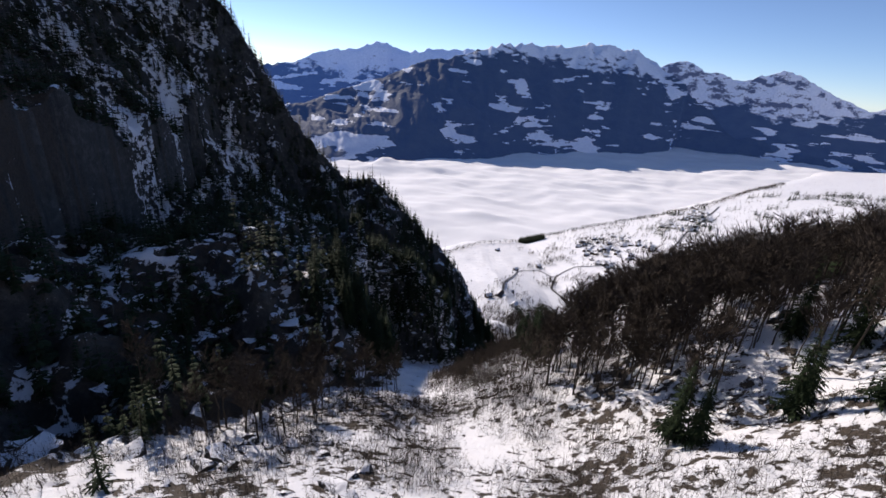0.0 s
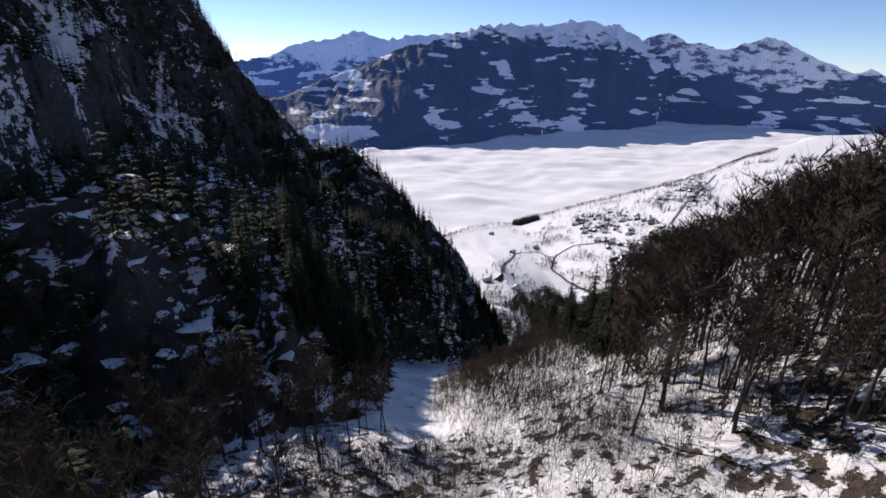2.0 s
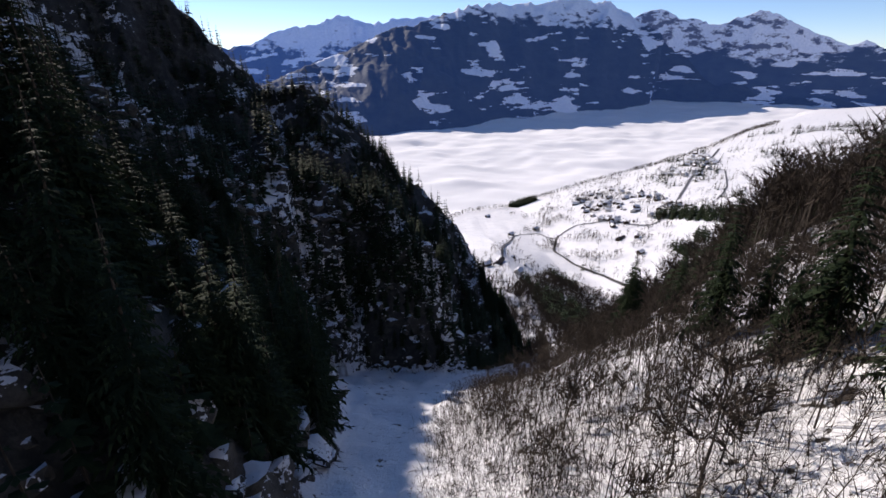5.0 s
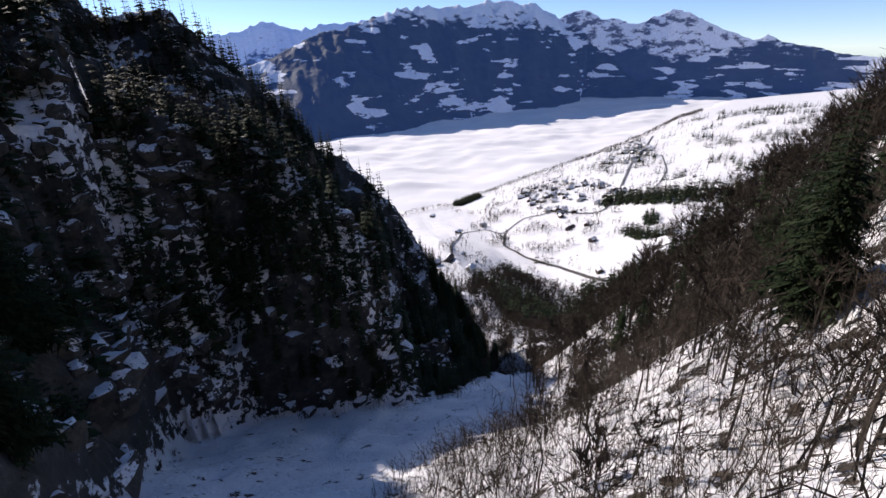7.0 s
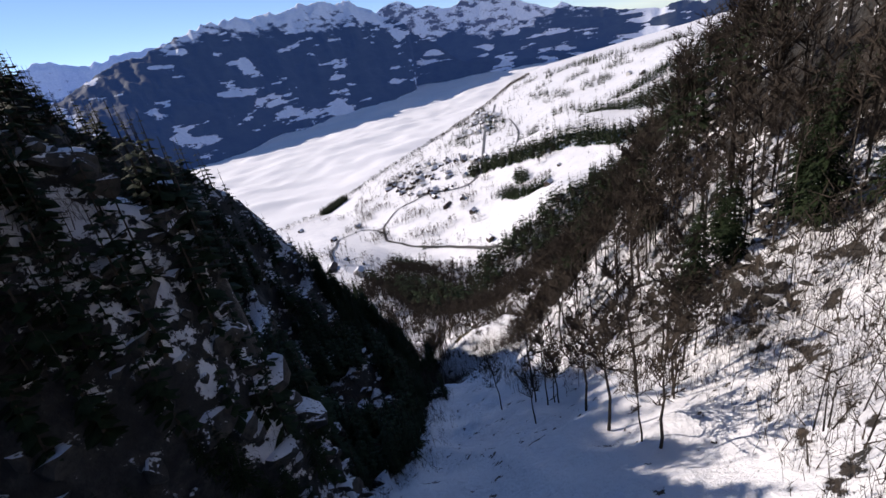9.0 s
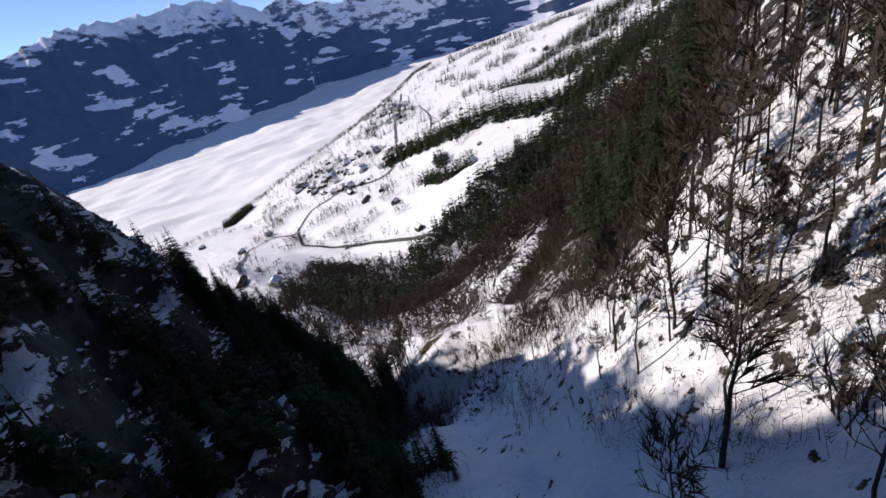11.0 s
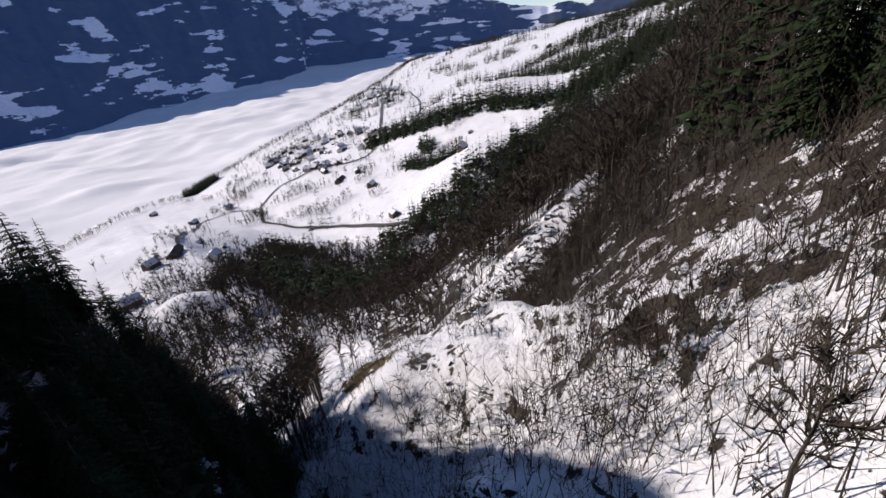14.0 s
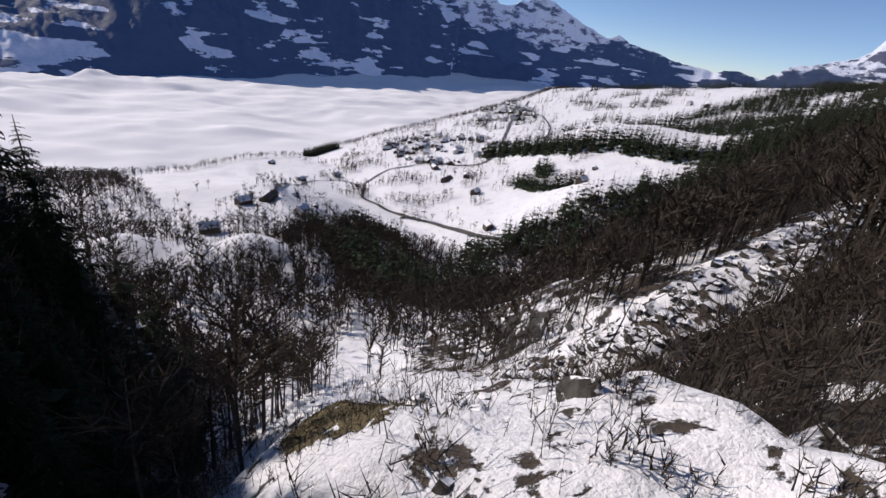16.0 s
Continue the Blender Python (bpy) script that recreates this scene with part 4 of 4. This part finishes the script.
BRINK_TREES = [(b[0] + 4, b[1] - 12) for b in BRINK]
wood("hedgerows", np.concatenate([
    scatter(16, 80000, -120, 1400, 880, 2200, lambda x, y, z, s, u: near_line(BRINK_TREES, x, y, 9) & (u < 0.9)),
    scatter(17, 12000, 220, 700, 640, 1260, lambda x, y, z, s, u: (near_line([(248, 988), (233, 901), (247, 825), (272, 761), (290, 690)], x, y, 4) | near_line([(318, 1039), (376, 1012), (411, 930), (470, 960)], x, y, 9) | near_line([(411, 1180), (360, 1290), (330, 1400)], x, y, 12)) & (u < 0.4)),
    scatter(84, 26000, 205, 520, 740, 1290, lambda x, y, z, s, u: (vnoise(x / 24, y / 24, 85) + 0.5 > 0.64) & (vnoise(x / 130, y / 130, 86) + 0.5 > 0.42) & (u < 0.30)),
    scatter(87, 2600, 60, 240, 560, 760, lambda x, y, z, s, u: (vnoise(x / 26, y / 26, 88) + 0.5 > 0.66) & (u < 0.34)),
    scatter(18, 7000, 330, 820, 860, 1420, lambda x, y, z, s, u: (vnoise(x / 34, y / 34, 63) + 0.5 > 0.62) & (u < 0.22)),
    scatter(53, 34000, 190, 1150, 640, 1560, lambda x, y, z, s, u: (np.abs(vnoise(x / 95, y / 95, 65)) < 0.008) & (u < 0.6)),
    scatter(79, 9000, -260, 60, 570, 985, lambda x, y, z, s, u: (x < -58 + 0.27 * (985 - y)) & (u < 0.62)),
    scatter(80, 30000, 280, 1300, 1380, 2000, lambda x, y, z, s, u: near_line(BRINK_TREES, x, y + 12, 22) & (u < 0.4)),
    scatter(81, 900, 40, 260, 660, 1060, lambda x, y, z, s, u: near_line([(70, 690), (110, 760), (150, 860), (180, 1010), (240, 1050)], x, y, 14) & (u < 0.4)),
    scatter(70, 1400, -60, 160, 578, 650, lambda x, y, z, s, u: (vnoise(x / 20, y / 20, 67) + 0.5 > 0.42) & (u < 0.5)),
    scatter(71, 900, -60, 120, 505, 560, lambda x, y, z, s, u: (((x - 76) / 22) ** 2 + ((y - 548) / 12) ** 2 > 1) & (((x - 20) / 19) ** 2 + ((y - 565) / 12) ** 2 > 1) & (u < 0.5)),
    scatter(19, 600, 30, 190, 640, 800, lambda x, y, z, s, u: (vnoise(x / 25, y / 25, 64) + 0.5 > 0.66) & (u < 0.5))]), BEECHES_TINY, 6, 13, 12.0, MAT_BEECH, MAT_TWIG, "bare hedgerow trees round the fields", "trees", 18)
wood("brushwood", np.concatenate([
     scatter(4, 52000, -40, 200, 26, 356, lambda x, y, z, s, u: ((y > 124) | (y < 50) | (right_of(x, y) < 15) | (u < 0.06)) & (right_of(x, y) > -3) & (right_of(x, y) < 110) & (left_of(x, y) < -2) & ((np.abs(along(RIB, x, y)[0]) > 6) | (x < 96)) & (vnoise(x / 9, y / 9, 77) + 0.5 > 0.20) & (u < 0.6) & ~((np.abs(along(SPUR, x, y)[0]) < 9) & (u > 0.24) & (y > 320))),
     scatter(54, 9000, -30, 80, 236, 400, lambda x, y, z, s, u: (left_of(x, y) > -3) & (left_of(x, y) < 32) & (u < 0.45)),
     scatter(60, 4000, 100, 220, 325, 385, lambda x, y, z, s, u: (np.abs(along(RIB, x, y)[0]) > 5) & (u < 0.6)),
     scatter(55, 3000, 70, 130, 282, 346, lambda x, y, z, s, u: (right_of(x, y) > 6) & (u < 0.5) & ~((np.abs(along(SPUR, x, y)[0]) < 9) & (y > 320))),
     scatter(74, 2600, 50, 79, 308, 352, lambda x, y, z, s, u: (right_of(x, y) < 11) & (left_of(x, y) < 2) & (x < 58 + 0.25 * (y - 308)) & (u < 0.75)),
     scatter(68, 6000, -8, 62, 128, 262, lambda x, y, z, s, u: (right_of(x, y) > -2) & (right_of(x, y) < 11) & (u < 0.7)),
     scatter(69, 3600, 8, 66, 94, 176, lambda x, y, z, s, u: (right_of(x, y) > 2) & (u < 0.6)),
     scatter(75, 3000, -24, 12, 50, 112, lambda x, y, z, s, u: (vnoise(x / 12, y / 12, 79) + 0.5 > 0.48) & (u < 0.45) & ~((x > 4) & (y > 60) & (y < 92))),
     scatter(43, 6000, -62, 26, 18, 112, lambda x, y, z, s, u: (vnoise(x / 8, y / 8, 78) + 0.5 > 0.40) & (u < 0.6) & ~((x > 6) & (x < 20) & (y > 60) & (y < 92)))]), SAPLINGS, 1.4, 4.6, 3.0, MAT_BEECH, MAT_TWIG,
     "thin leafless brush standing in the snow", "brush", 6)
young = scatter(91, 4200, 6, 84, 88, 232, lambda x, y, z, s, u: (right_of(x, y) > 3) & (right_of(x, y) < 60) & (vnoise(x / 10, y / 10, 92) + 0.5 > 0.28) & (u < 0.42))
young = np.concatenate([young, scatter(93, 2400, 70, 134, 280, 338, lambda x, y, z, s, u: (right_of(x, y) > 5) & (np.abs(along(SPUR, x, y)[0]) > 8) & (u < 0.4))])
wood("young_growth", young, SAPLINGS, 3.6, 7.5, 3.0, MAT_BEECH, MAT_TWIG, "slender brown leafless young trees on the snowy bank", "trees", 92)
bushes = np.concatenate([
    scatter(44, 900, -62, 0, 24, 108, lambda x, y, z, s, u: u < 0.13),
    scatter(45, 900, 0, 70, 30, 130, lambda x, y, z, s, u: (right_of(x, y) > -8) & (u < 0.07)),
    scatter(46, 1200, 20, 80, 150, 262, lambda x, y, z, s, u: (right_of(x, y) > 0) & (right_of(x, y) < 18) & (u < 0.16)),
    scatter(56, 900, 68, 112, 284, 336, lambda x, y, z, s, u: u < 0.12)])
plant(bushes[:295], BUSHES, 1.2, 3.0, 2.0, "bush", MAT_BEECH, MAT_TWIG, "dense dark leafless bush half buried in snow", "bush", "bushes in the gully", 47)


# ---- roads, stream and houses on the terrace ----
MAT_ROAD = plain("wet_road", (0.05, 0.05, 0.055), (0.16, 0.16, 0.17), 6, 0.6)
MAT_BROOK = plain("brook_bed", (0.02, 0.02, 0.02), (0.09, 0.08, 0.07), 4, 0.7)
MAT_TIMBER = plain("weathered_timber", (0.035, 0.025, 0.018), (0.10, 0.07, 0.05), 0.8, 0.85)
MAT_PLASTER = plain("pale_plaster", (0.45, 0.42, 0.37), (0.62, 0.60, 0.55), 1.5, 0.9)
MAT_SNOWROOF = plain("roof_snow", (0.72, 0.74, 0.77), (0.86, 0.86, 0.88), 2.0, 0.8)
MAT_TILE = plain("dark_roof_tiles", (0.05, 0.04, 0.038), (0.12, 0.09, 0.08), 0.7, 0.8)
MAT_PANE = plain("window_pane", (0.02, 0.022, 0.025), (0.05, 0.055, 0.06), 1.0, 0.15)


def strip(name, line, wide, mat, label, category):
    """A road or brook laid along the ground."""
    pts = []
    for (ax, ay), (bx, by) in zip(line, line[1:]):
        k = max(2, int(math.hypot(bx - ax, by - ay) / 5))
        pts += [(ax + (bx - ax) * i / k, ay + (by - ay) * i / k) for i in range(k)]
    pts = np.array(pts + [line[-1]], float)
    for _ in range(6):
        pts[1:-1] = 0.25 * pts[:-2] + 0.5 * pts[1:-1] + 0.25 * pts[2:]
    t = np.gradient(pts, axis=0)
    t /= np.linalg.norm(t, axis=1, keepdims=True)
    side = np.stack([-t[:, 1], t[:, 0]], 1)
    verts, faces = [], []
    for k in (-0.5, 0.0, 0.5):
        e = pts + side * wide * k
        z = np.maximum.reduce([ground_z(e[:, 0] + a, e[:, 1] + b) for a in (-2, 0, 2) for b in (-2, 0, 2)]) + 0.25
        verts += np.column_stack([e, z]).tolist()
    n = len(pts)
    for i in range(n - 1):
        faces += [(i, i + 1, n + i + 1, n + i), (n + i, n + i + 1, 2 * n + i + 1, 2 * n + i)]
    return tagged(new(name, mesh_of(name, verts, faces, mat)), label, category, kind="structure")


strip("road_main", [(455, 930), (488, 968), (528, 1042), (644, 1205), (758, 1338), (870, 1480)], 6, MAT_ROAD, "wet grey road through the snowy village", "road")
strip("road_field", [(690, 1290), (723, 1206), (640, 1060), (522, 915)], 3.2, MAT_ROAD, "narrow cleared track across a snowy field", "road")
strip("road_farm", [(100, 690), (120, 800), (178, 1010), (235, 1044), (255, 983), (318, 1039), (376, 1012), (420, 925), (488, 968)], 4, MAT_ROAD, "grey farm road winding through snow", "road")
strip("brook", [(260, 985), (233, 901), (247, 825), (272, 761), (283, 690), (292, 650)], 5, MAT_BROOK, "dark brook bed between snowy banks", "brook")


def part(name, bm, mat, parent, label=""):
    me = bpy.data.meshes.new(name)
    bm.to_mesh(me)
    bm.free()
    me.materials.append(mat)
    ob = new(name, me)
    ob.parent = parent
    if label:
        tagged(ob, label)
    return ob


def block(bm, x0, x1, y0, y1, z0, z1):
    v = [bm.verts.new((x, y, z)) for z in (z0, z1) for x, y in ((x0, y0), (x1, y0), (x1, y1), (x0, y1))]
    for f in ((0, 3, 2, 1), (4, 5, 6, 7), (0, 1, 5, 4), (1, 2, 6, 5), (2, 3, 7, 6), (3, 0, 4, 7)):
        bm.faces.new([v[i] for i in f])


def house(long, wide, tall, wall_mat, name, label, category, group):
    """A gabled house: walls with gables, two roof slopes under snow, a chimney and windows."""
    root = tagged(new(name), label, category, group)
    a, b, rise = long / 2, wide / 2, wide * 0.36
    bm = bmesh.new()
    v = [bm.verts.new(p) for p in ((-a, -b, -3), (a, -b, -3), (a, b, -3), (-a, b, -3), (-a, -b, tall), (a, -b, tall), (a, b, tall), (-a, b, tall), (-a, 0, tall + rise), (a, 0, tall + rise))]
    for f in ((0, 1, 5, 4), (2, 3, 7, 6), (1, 2, 6, 9, 5), (3, 0, 4, 8, 7), (0, 3, 2, 1)):
        bm.faces.new([v[i] for i in f])
    part("wall", bm, wall_mat, root)
    for s in (-1, 1):
        bm = bmesh.new()
        o, h = 0.9, 0.45
        low = tall - 0.36 * 2 * o * 0.5
        p = [(-a - o, s * (b + o), low), (a + o, s * (b + o), low), (a + o, 0, tall + rise + 0.05), (-a - o, 0, tall + rise + 0.05)]
        w = [bm.verts.new(q) for q in p] + [bm.verts.new((q[0], q[1], q[2] + h)) for q in p]
        for f in ((0, 1, 2, 3), (4, 5, 6, 7), (0, 1, 5, 4), (1, 2, 6, 5), (2, 3, 7, 6), (3, 0, 4, 7)):
            bm.faces.new([w[i] for i in f])
        bmesh.ops.recalc_face_normals(bm, faces=bm.faces)
        part("roof_slope", bm, MAT_SNOWROOF if (s > 0 or long < 15) else MAT_TILE, root)
    bm = bmesh.new()
    block(bm, a * 0.3, a * 0.3 + 0.9, -0.45, 0.45, tall + rise * 0.6, tall + rise + 1.4)
    part("chimney", bm, MAT_TILE, root)
    for x in (-0.6, -0.2, 0.2, 0.6):
        for s in (-1, 1):
            bm = bmesh.new()
            block(bm, a * x - 0.55, a * x + 0.55, s * b - 0.06, s * b + 0.06, tall * 0.45, tall * 0.45 + 1.3)
            part("window", bm, MAT_PANE, root)
    return root


HOUSES = [
    house(14, 10, 5.4, MAT_TIMBER, "chalet", "dark timber chalet under a snowy gabled roof", "house", "village houses"),
    house(14, 11, 7, MAT_PLASTER, "village_house", "pale plastered house with a snowy gabled roof", "house", "village houses"),
    house(25, 10, 4.0, MAT_TIMBER, "barn", "long dark timber barn with a snowy roof", "barn", "village houses"),
    house(6.5, 5, 2.4, MAT_TIMBER, "hay_hut", "small timber hay hut in a snowy field", "hut", "field huts")]


def settle():
    r = random.Random(21)
    spots = [(2, 100, 707, 60), (0, 57, 617, 10), (0, 173, 1014, 40), (1, 236, 1066, 15), (3, 142, 729, 70), (3, 127, 748, 20), (0, 349, 804, 30), (0, 300, 684, 80),
             (0, 394, 674, 20), (3, 478, 749, 10), (2, 353, 896, 35), (0, 377, 884, 60), (3, 645, 1008, 5), (2, 879, 931, 30), (1, 895, 981, 10), (0, 150, 1216, 40),
             (0, 80, 690, 30), (1, 120, 668, 55), (3, 560, 868, 20)]
    for _ in range(96):
        spots.append((r.choice((0, 0, 0, 1, 3)), r.uniform(360, 520), r.uniform(965, 1270), r.uniform(0, 180)))
    for _ in range(44):
        spots.append((r.choice((0, 1, 1)), r.uniform(0, 1) * 190 + 610, 0, r.uniform(0, 180)))
    used = set()
    small = Matrix.Diagonal((0.78, 0.78, 0.78, 1))
    for kind, x, y, turn in spots:
        if y == 0:
            y = 1215 + (x - 610) * 1.05 + r.uniform(-70, 70)
        m = pose(x, y, float(ground_z(x, y)[0]) + 0.1, 0, 0, turn)
        if kind in used:
            copy_thing(HOUSES[kind], m)
        else:
            HOUSES[kind].matrix_basis = m @ small
            used.add(kind)


settle()


# ---- rocks and the patch of dead grass ----
MAT_GRASS = plain("dead_grass", (0.05, 0.042, 0.018), (0.15, 0.115, 0.055), 0.35, 0.95, 0.1)


def rock_mesh(seed):
    """An angular block: a ball cut by planes and roughened."""
    r = random.Random(seed)
    bm = bmesh.new()
    bmesh.ops.create_icosphere(bm, subdivisions=2, radius=1.0)
    cuts = [(Vector((r.uniform(-1, 1), r.uniform(-1, 1), r.uniform(-0.6, 1))).normalized(), r.uniform(0.35, 0.75)) for _ in range(9)]
    for v in bm.verts:
        for nrm, off in cuts:
            over = v.co.dot(nrm) - off
            if over > 0:
                v.co -= nrm * over
        v.co *= 1 + 0.14 * noise.noise(v.co * 2.9 + Vector((0, seed * 3.3, 0)))
    me = bpy.data.meshes.new("rock")
    bm.to_mesh(me)
    bm.free()
    me.materials.append(MAT_ROCK)
    return me


def limestone():
    """Grey rock that carries snow where it is flat enough."""
    m, n, l, b = material("snowy_limestone", 0.9)
    geo = n.new("ShaderNodeNewGeometry")
    sep = n.new("ShaderNodeSeparateXYZ")
    l.new(geo.outputs["Normal"], sep.inputs[0])
    grain, spots = noise_node(n, l, 0.9, 6, 0.65), noise_node(n, l, 0.5, 4)
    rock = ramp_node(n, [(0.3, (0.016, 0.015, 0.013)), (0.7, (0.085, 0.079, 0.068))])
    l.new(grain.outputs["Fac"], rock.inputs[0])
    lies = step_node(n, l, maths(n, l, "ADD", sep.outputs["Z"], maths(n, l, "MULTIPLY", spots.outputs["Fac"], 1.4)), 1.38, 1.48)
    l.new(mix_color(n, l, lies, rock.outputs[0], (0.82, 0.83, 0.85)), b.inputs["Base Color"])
    bumped(n, l, b, grain.outputs["Fac"], 0.8, 0.3)
    return m


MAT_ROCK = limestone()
ROCKS = [rock_mesh(k) for k in range(8)]
rr = random.Random(31)
rock_spots = np.concatenate([
    scatter(31, 700, 40, 80, 196, 262, lambda x, y, z, s, u: (right_of(x, y) > 4) & (right_of(x, y) < 26) & (u < 0.16)),
    scatter(32, 500, 52, 72, 296, 318, lambda x, y, z, s, u: u < 0.06),
    scatter(35, 6000, 98, 200, 335, 362, lambda x, y, z, s, u: (np.abs(along(RIB, x, y)[0]) < 4) & (u < 0.16)),
    scatter(33, 2600, 66, 150, 280, 340, lambda x, y, z, s, u: (vnoise(x / 8, y / 8, 91) + 0.5 > 0.55) & (u < 0.05)),
    scatter(78, 900, 70, 96, 304, 352, lambda x, y, z, s, u: (np.abs(along(SPUR, x, y)[0]) < 8) & (u < 0.13)),
    scatter(34, 1500, -60, 0, 40, 112, lambda x, y, z, s, u: u < 0.04)])
rock_spots = rock_spots[np.random.RandomState(32).permutation(len(rock_spots))]
for x, y, z, u in rock_spots[:295]:
    ob = tagged(new("rock", ROCKS[rr.randrange(8)]), "grey limestone rock breaking through the snow", "rock", "rocks on the slope")
    k = 0.35 + 1.1 * u * u
    ob.matrix_basis = pose(x, y, z - 0.3 * k, rr.uniform(-25, 25), rr.uniform(-25, 25), rr.uniform(0, 360)) @ Matrix.Diagonal((k * rr.uniform(0.8, 1.6), k, k * rr.uniform(0.6, 1.1), 1))


# ---- crags: blocks of limestone standing out of the cliffs, with snow on their ledges ----
def crag_proto(seed):
    r = random.Random(seed)
    bm = bmesh.new()
    bmesh.ops.create_icosphere(bm, subdivisions=2, radius=1.25)
    cuts = [(Vector((r.uniform(-1, 1), r.uniform(-1, 1), r.uniform(-0.7, 1))).normalized(), r.uniform(0.4, 0.8)) for _ in range(7)] + [(Vector((0, 0, 1)), 0.55)]
    for v in bm.verts:
        for nrm, off in cuts:
            over = v.co.dot(nrm) - off
            if over > 0:
                v.co -= nrm * over
        v.co *= 1 + 0.28 * noise.noise(v.co * 2.6 + Vector((0, seed * 3.3, 0)))
    v, f = [tuple(p.co) for p in bm.verts], [tuple(p.index for p in q.verts) for q in bm.faces]
    bm.free()
    return [], [], v, f


CRAGS = [crag_proto(60 + k) for k in range(8)]
crag_spots = np.concatenate([
    scatter(61, 9000, -120, 40, 92, 235, lambda x, y, z, s, u: (left_of(x, y) > 0.5) & (left_of(x, y) < 60) & (s > 0.9) & (u < 0.4)),
    scatter(77, 3000, -60, 45, 225, 300, lambda x, y, z, s, u: (left_of(x, y) > 0.5) & (left_of(x, y) < 34) & (s > 0.8) & (u < 0.34)),
    scatter(62, 500, -62, -4, 40, 104, lambda x, y, z, s, u: u < 0.22)])
crag_spots = crag_spots[np.argsort(left_of(crag_spots[:, 0], crag_spots[:, 1]))]
CRAG_MESHES = [mesh_of("rock_crag", v, f, MAT_ROCK) for _, _, v, f in CRAGS]
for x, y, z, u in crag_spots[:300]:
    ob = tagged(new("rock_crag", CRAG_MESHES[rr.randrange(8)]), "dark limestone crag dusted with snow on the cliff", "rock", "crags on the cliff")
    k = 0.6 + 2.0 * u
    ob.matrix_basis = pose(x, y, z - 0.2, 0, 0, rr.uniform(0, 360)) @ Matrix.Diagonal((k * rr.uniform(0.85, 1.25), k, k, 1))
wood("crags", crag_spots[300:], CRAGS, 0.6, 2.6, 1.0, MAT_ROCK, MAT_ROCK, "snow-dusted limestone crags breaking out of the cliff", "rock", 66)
wood("stones", np.concatenate([
    scatter(67, 9000, -60, 76, 225, 400, lambda x, y, z, s, u: (left_of(x, y) > 0.5) & (left_of(x, y) < 40) & (s > 0.8) & (u < 0.75)),
    scatter(63, 400, 54, 68, 302, 316, lambda x, y, z, s, u: u < 0.3),
    scatter(64, 9000, 100, 270, 325, 362, lambda x, y, z, s, u: (np.abs(along(RIB, x, y)[0]) < 4.5) & (u < 0.5)),
    scatter(65, 1500, 50, 80, 225, 252, lambda x, y, z, s, u: (right_of(x, y) > 6) & (right_of(x, y) < 24) & (u < 0.25))]), CRAGS, 0.25, 1.15, 1.0, MAT_ROCK, MAT_ROCK, "small snow-dusted limestone outcrops on the steep ground", "rock", 68)


# ---- the patch of dead grass on the spur ----
GRASS = (73.5, 338.0)


def grass_patch():
    cx, cy = GRASS
    verts, faces, ids = [], [], {}
    for j in range(-12, 13):
        for i in range(-14, 15):
            x, y = cx + i * 0.5, cy + j * 0.5
            reach = (i / 9.0) ** 2 + (j / 7.0) ** 2 + 1.1 * float(fbm(np.array(x), np.array(y), 3.0, 3, 88))
            if reach < 0.95:
                ids[i, j] = len(verts)
                verts.append((x, y, float(ground_z(x, y)[0]) + 0.05 + 0.08 * float(vnoise(np.array(x * 2.0), np.array(y * 2.0), 5))))
    for (i, j) in list(ids):
        q = [(i, j), (i + 1, j), (i + 1, j + 1), (i, j + 1)]
        if all(k in ids for k in q):
            faces.append(tuple(ids[k] for k in q))
    r = random.Random(5)
    for k in range(2600):
        x, y, z = verts[r.randrange(len(ids))]
        x, y = x + r.uniform(-0.3, 0.3), y + r.uniform(-0.3, 0.3)
        a, h = r.uniform(0, 6.28), r.uniform(0.12, 0.4)
        i = len(verts)
        verts += [(x - 0.025 * math.cos(a), y - 0.025 * math.sin(a), z - 0.1), (x + 0.025 * math.cos(a), y + 0.025 * math.sin(a), z - 0.1), (x + r.uniform(-0.2, 0.2), y - r.uniform(0, 0.25), z + h)]
        faces.append((i, i + 1, i + 2))
    tagged(new("dead_grass", mesh_of("dead_grass", verts, faces, MAT_GRASS)), "patch of flattened dead grass bare of snow", "grass", kind="stuff")


grass_patch()
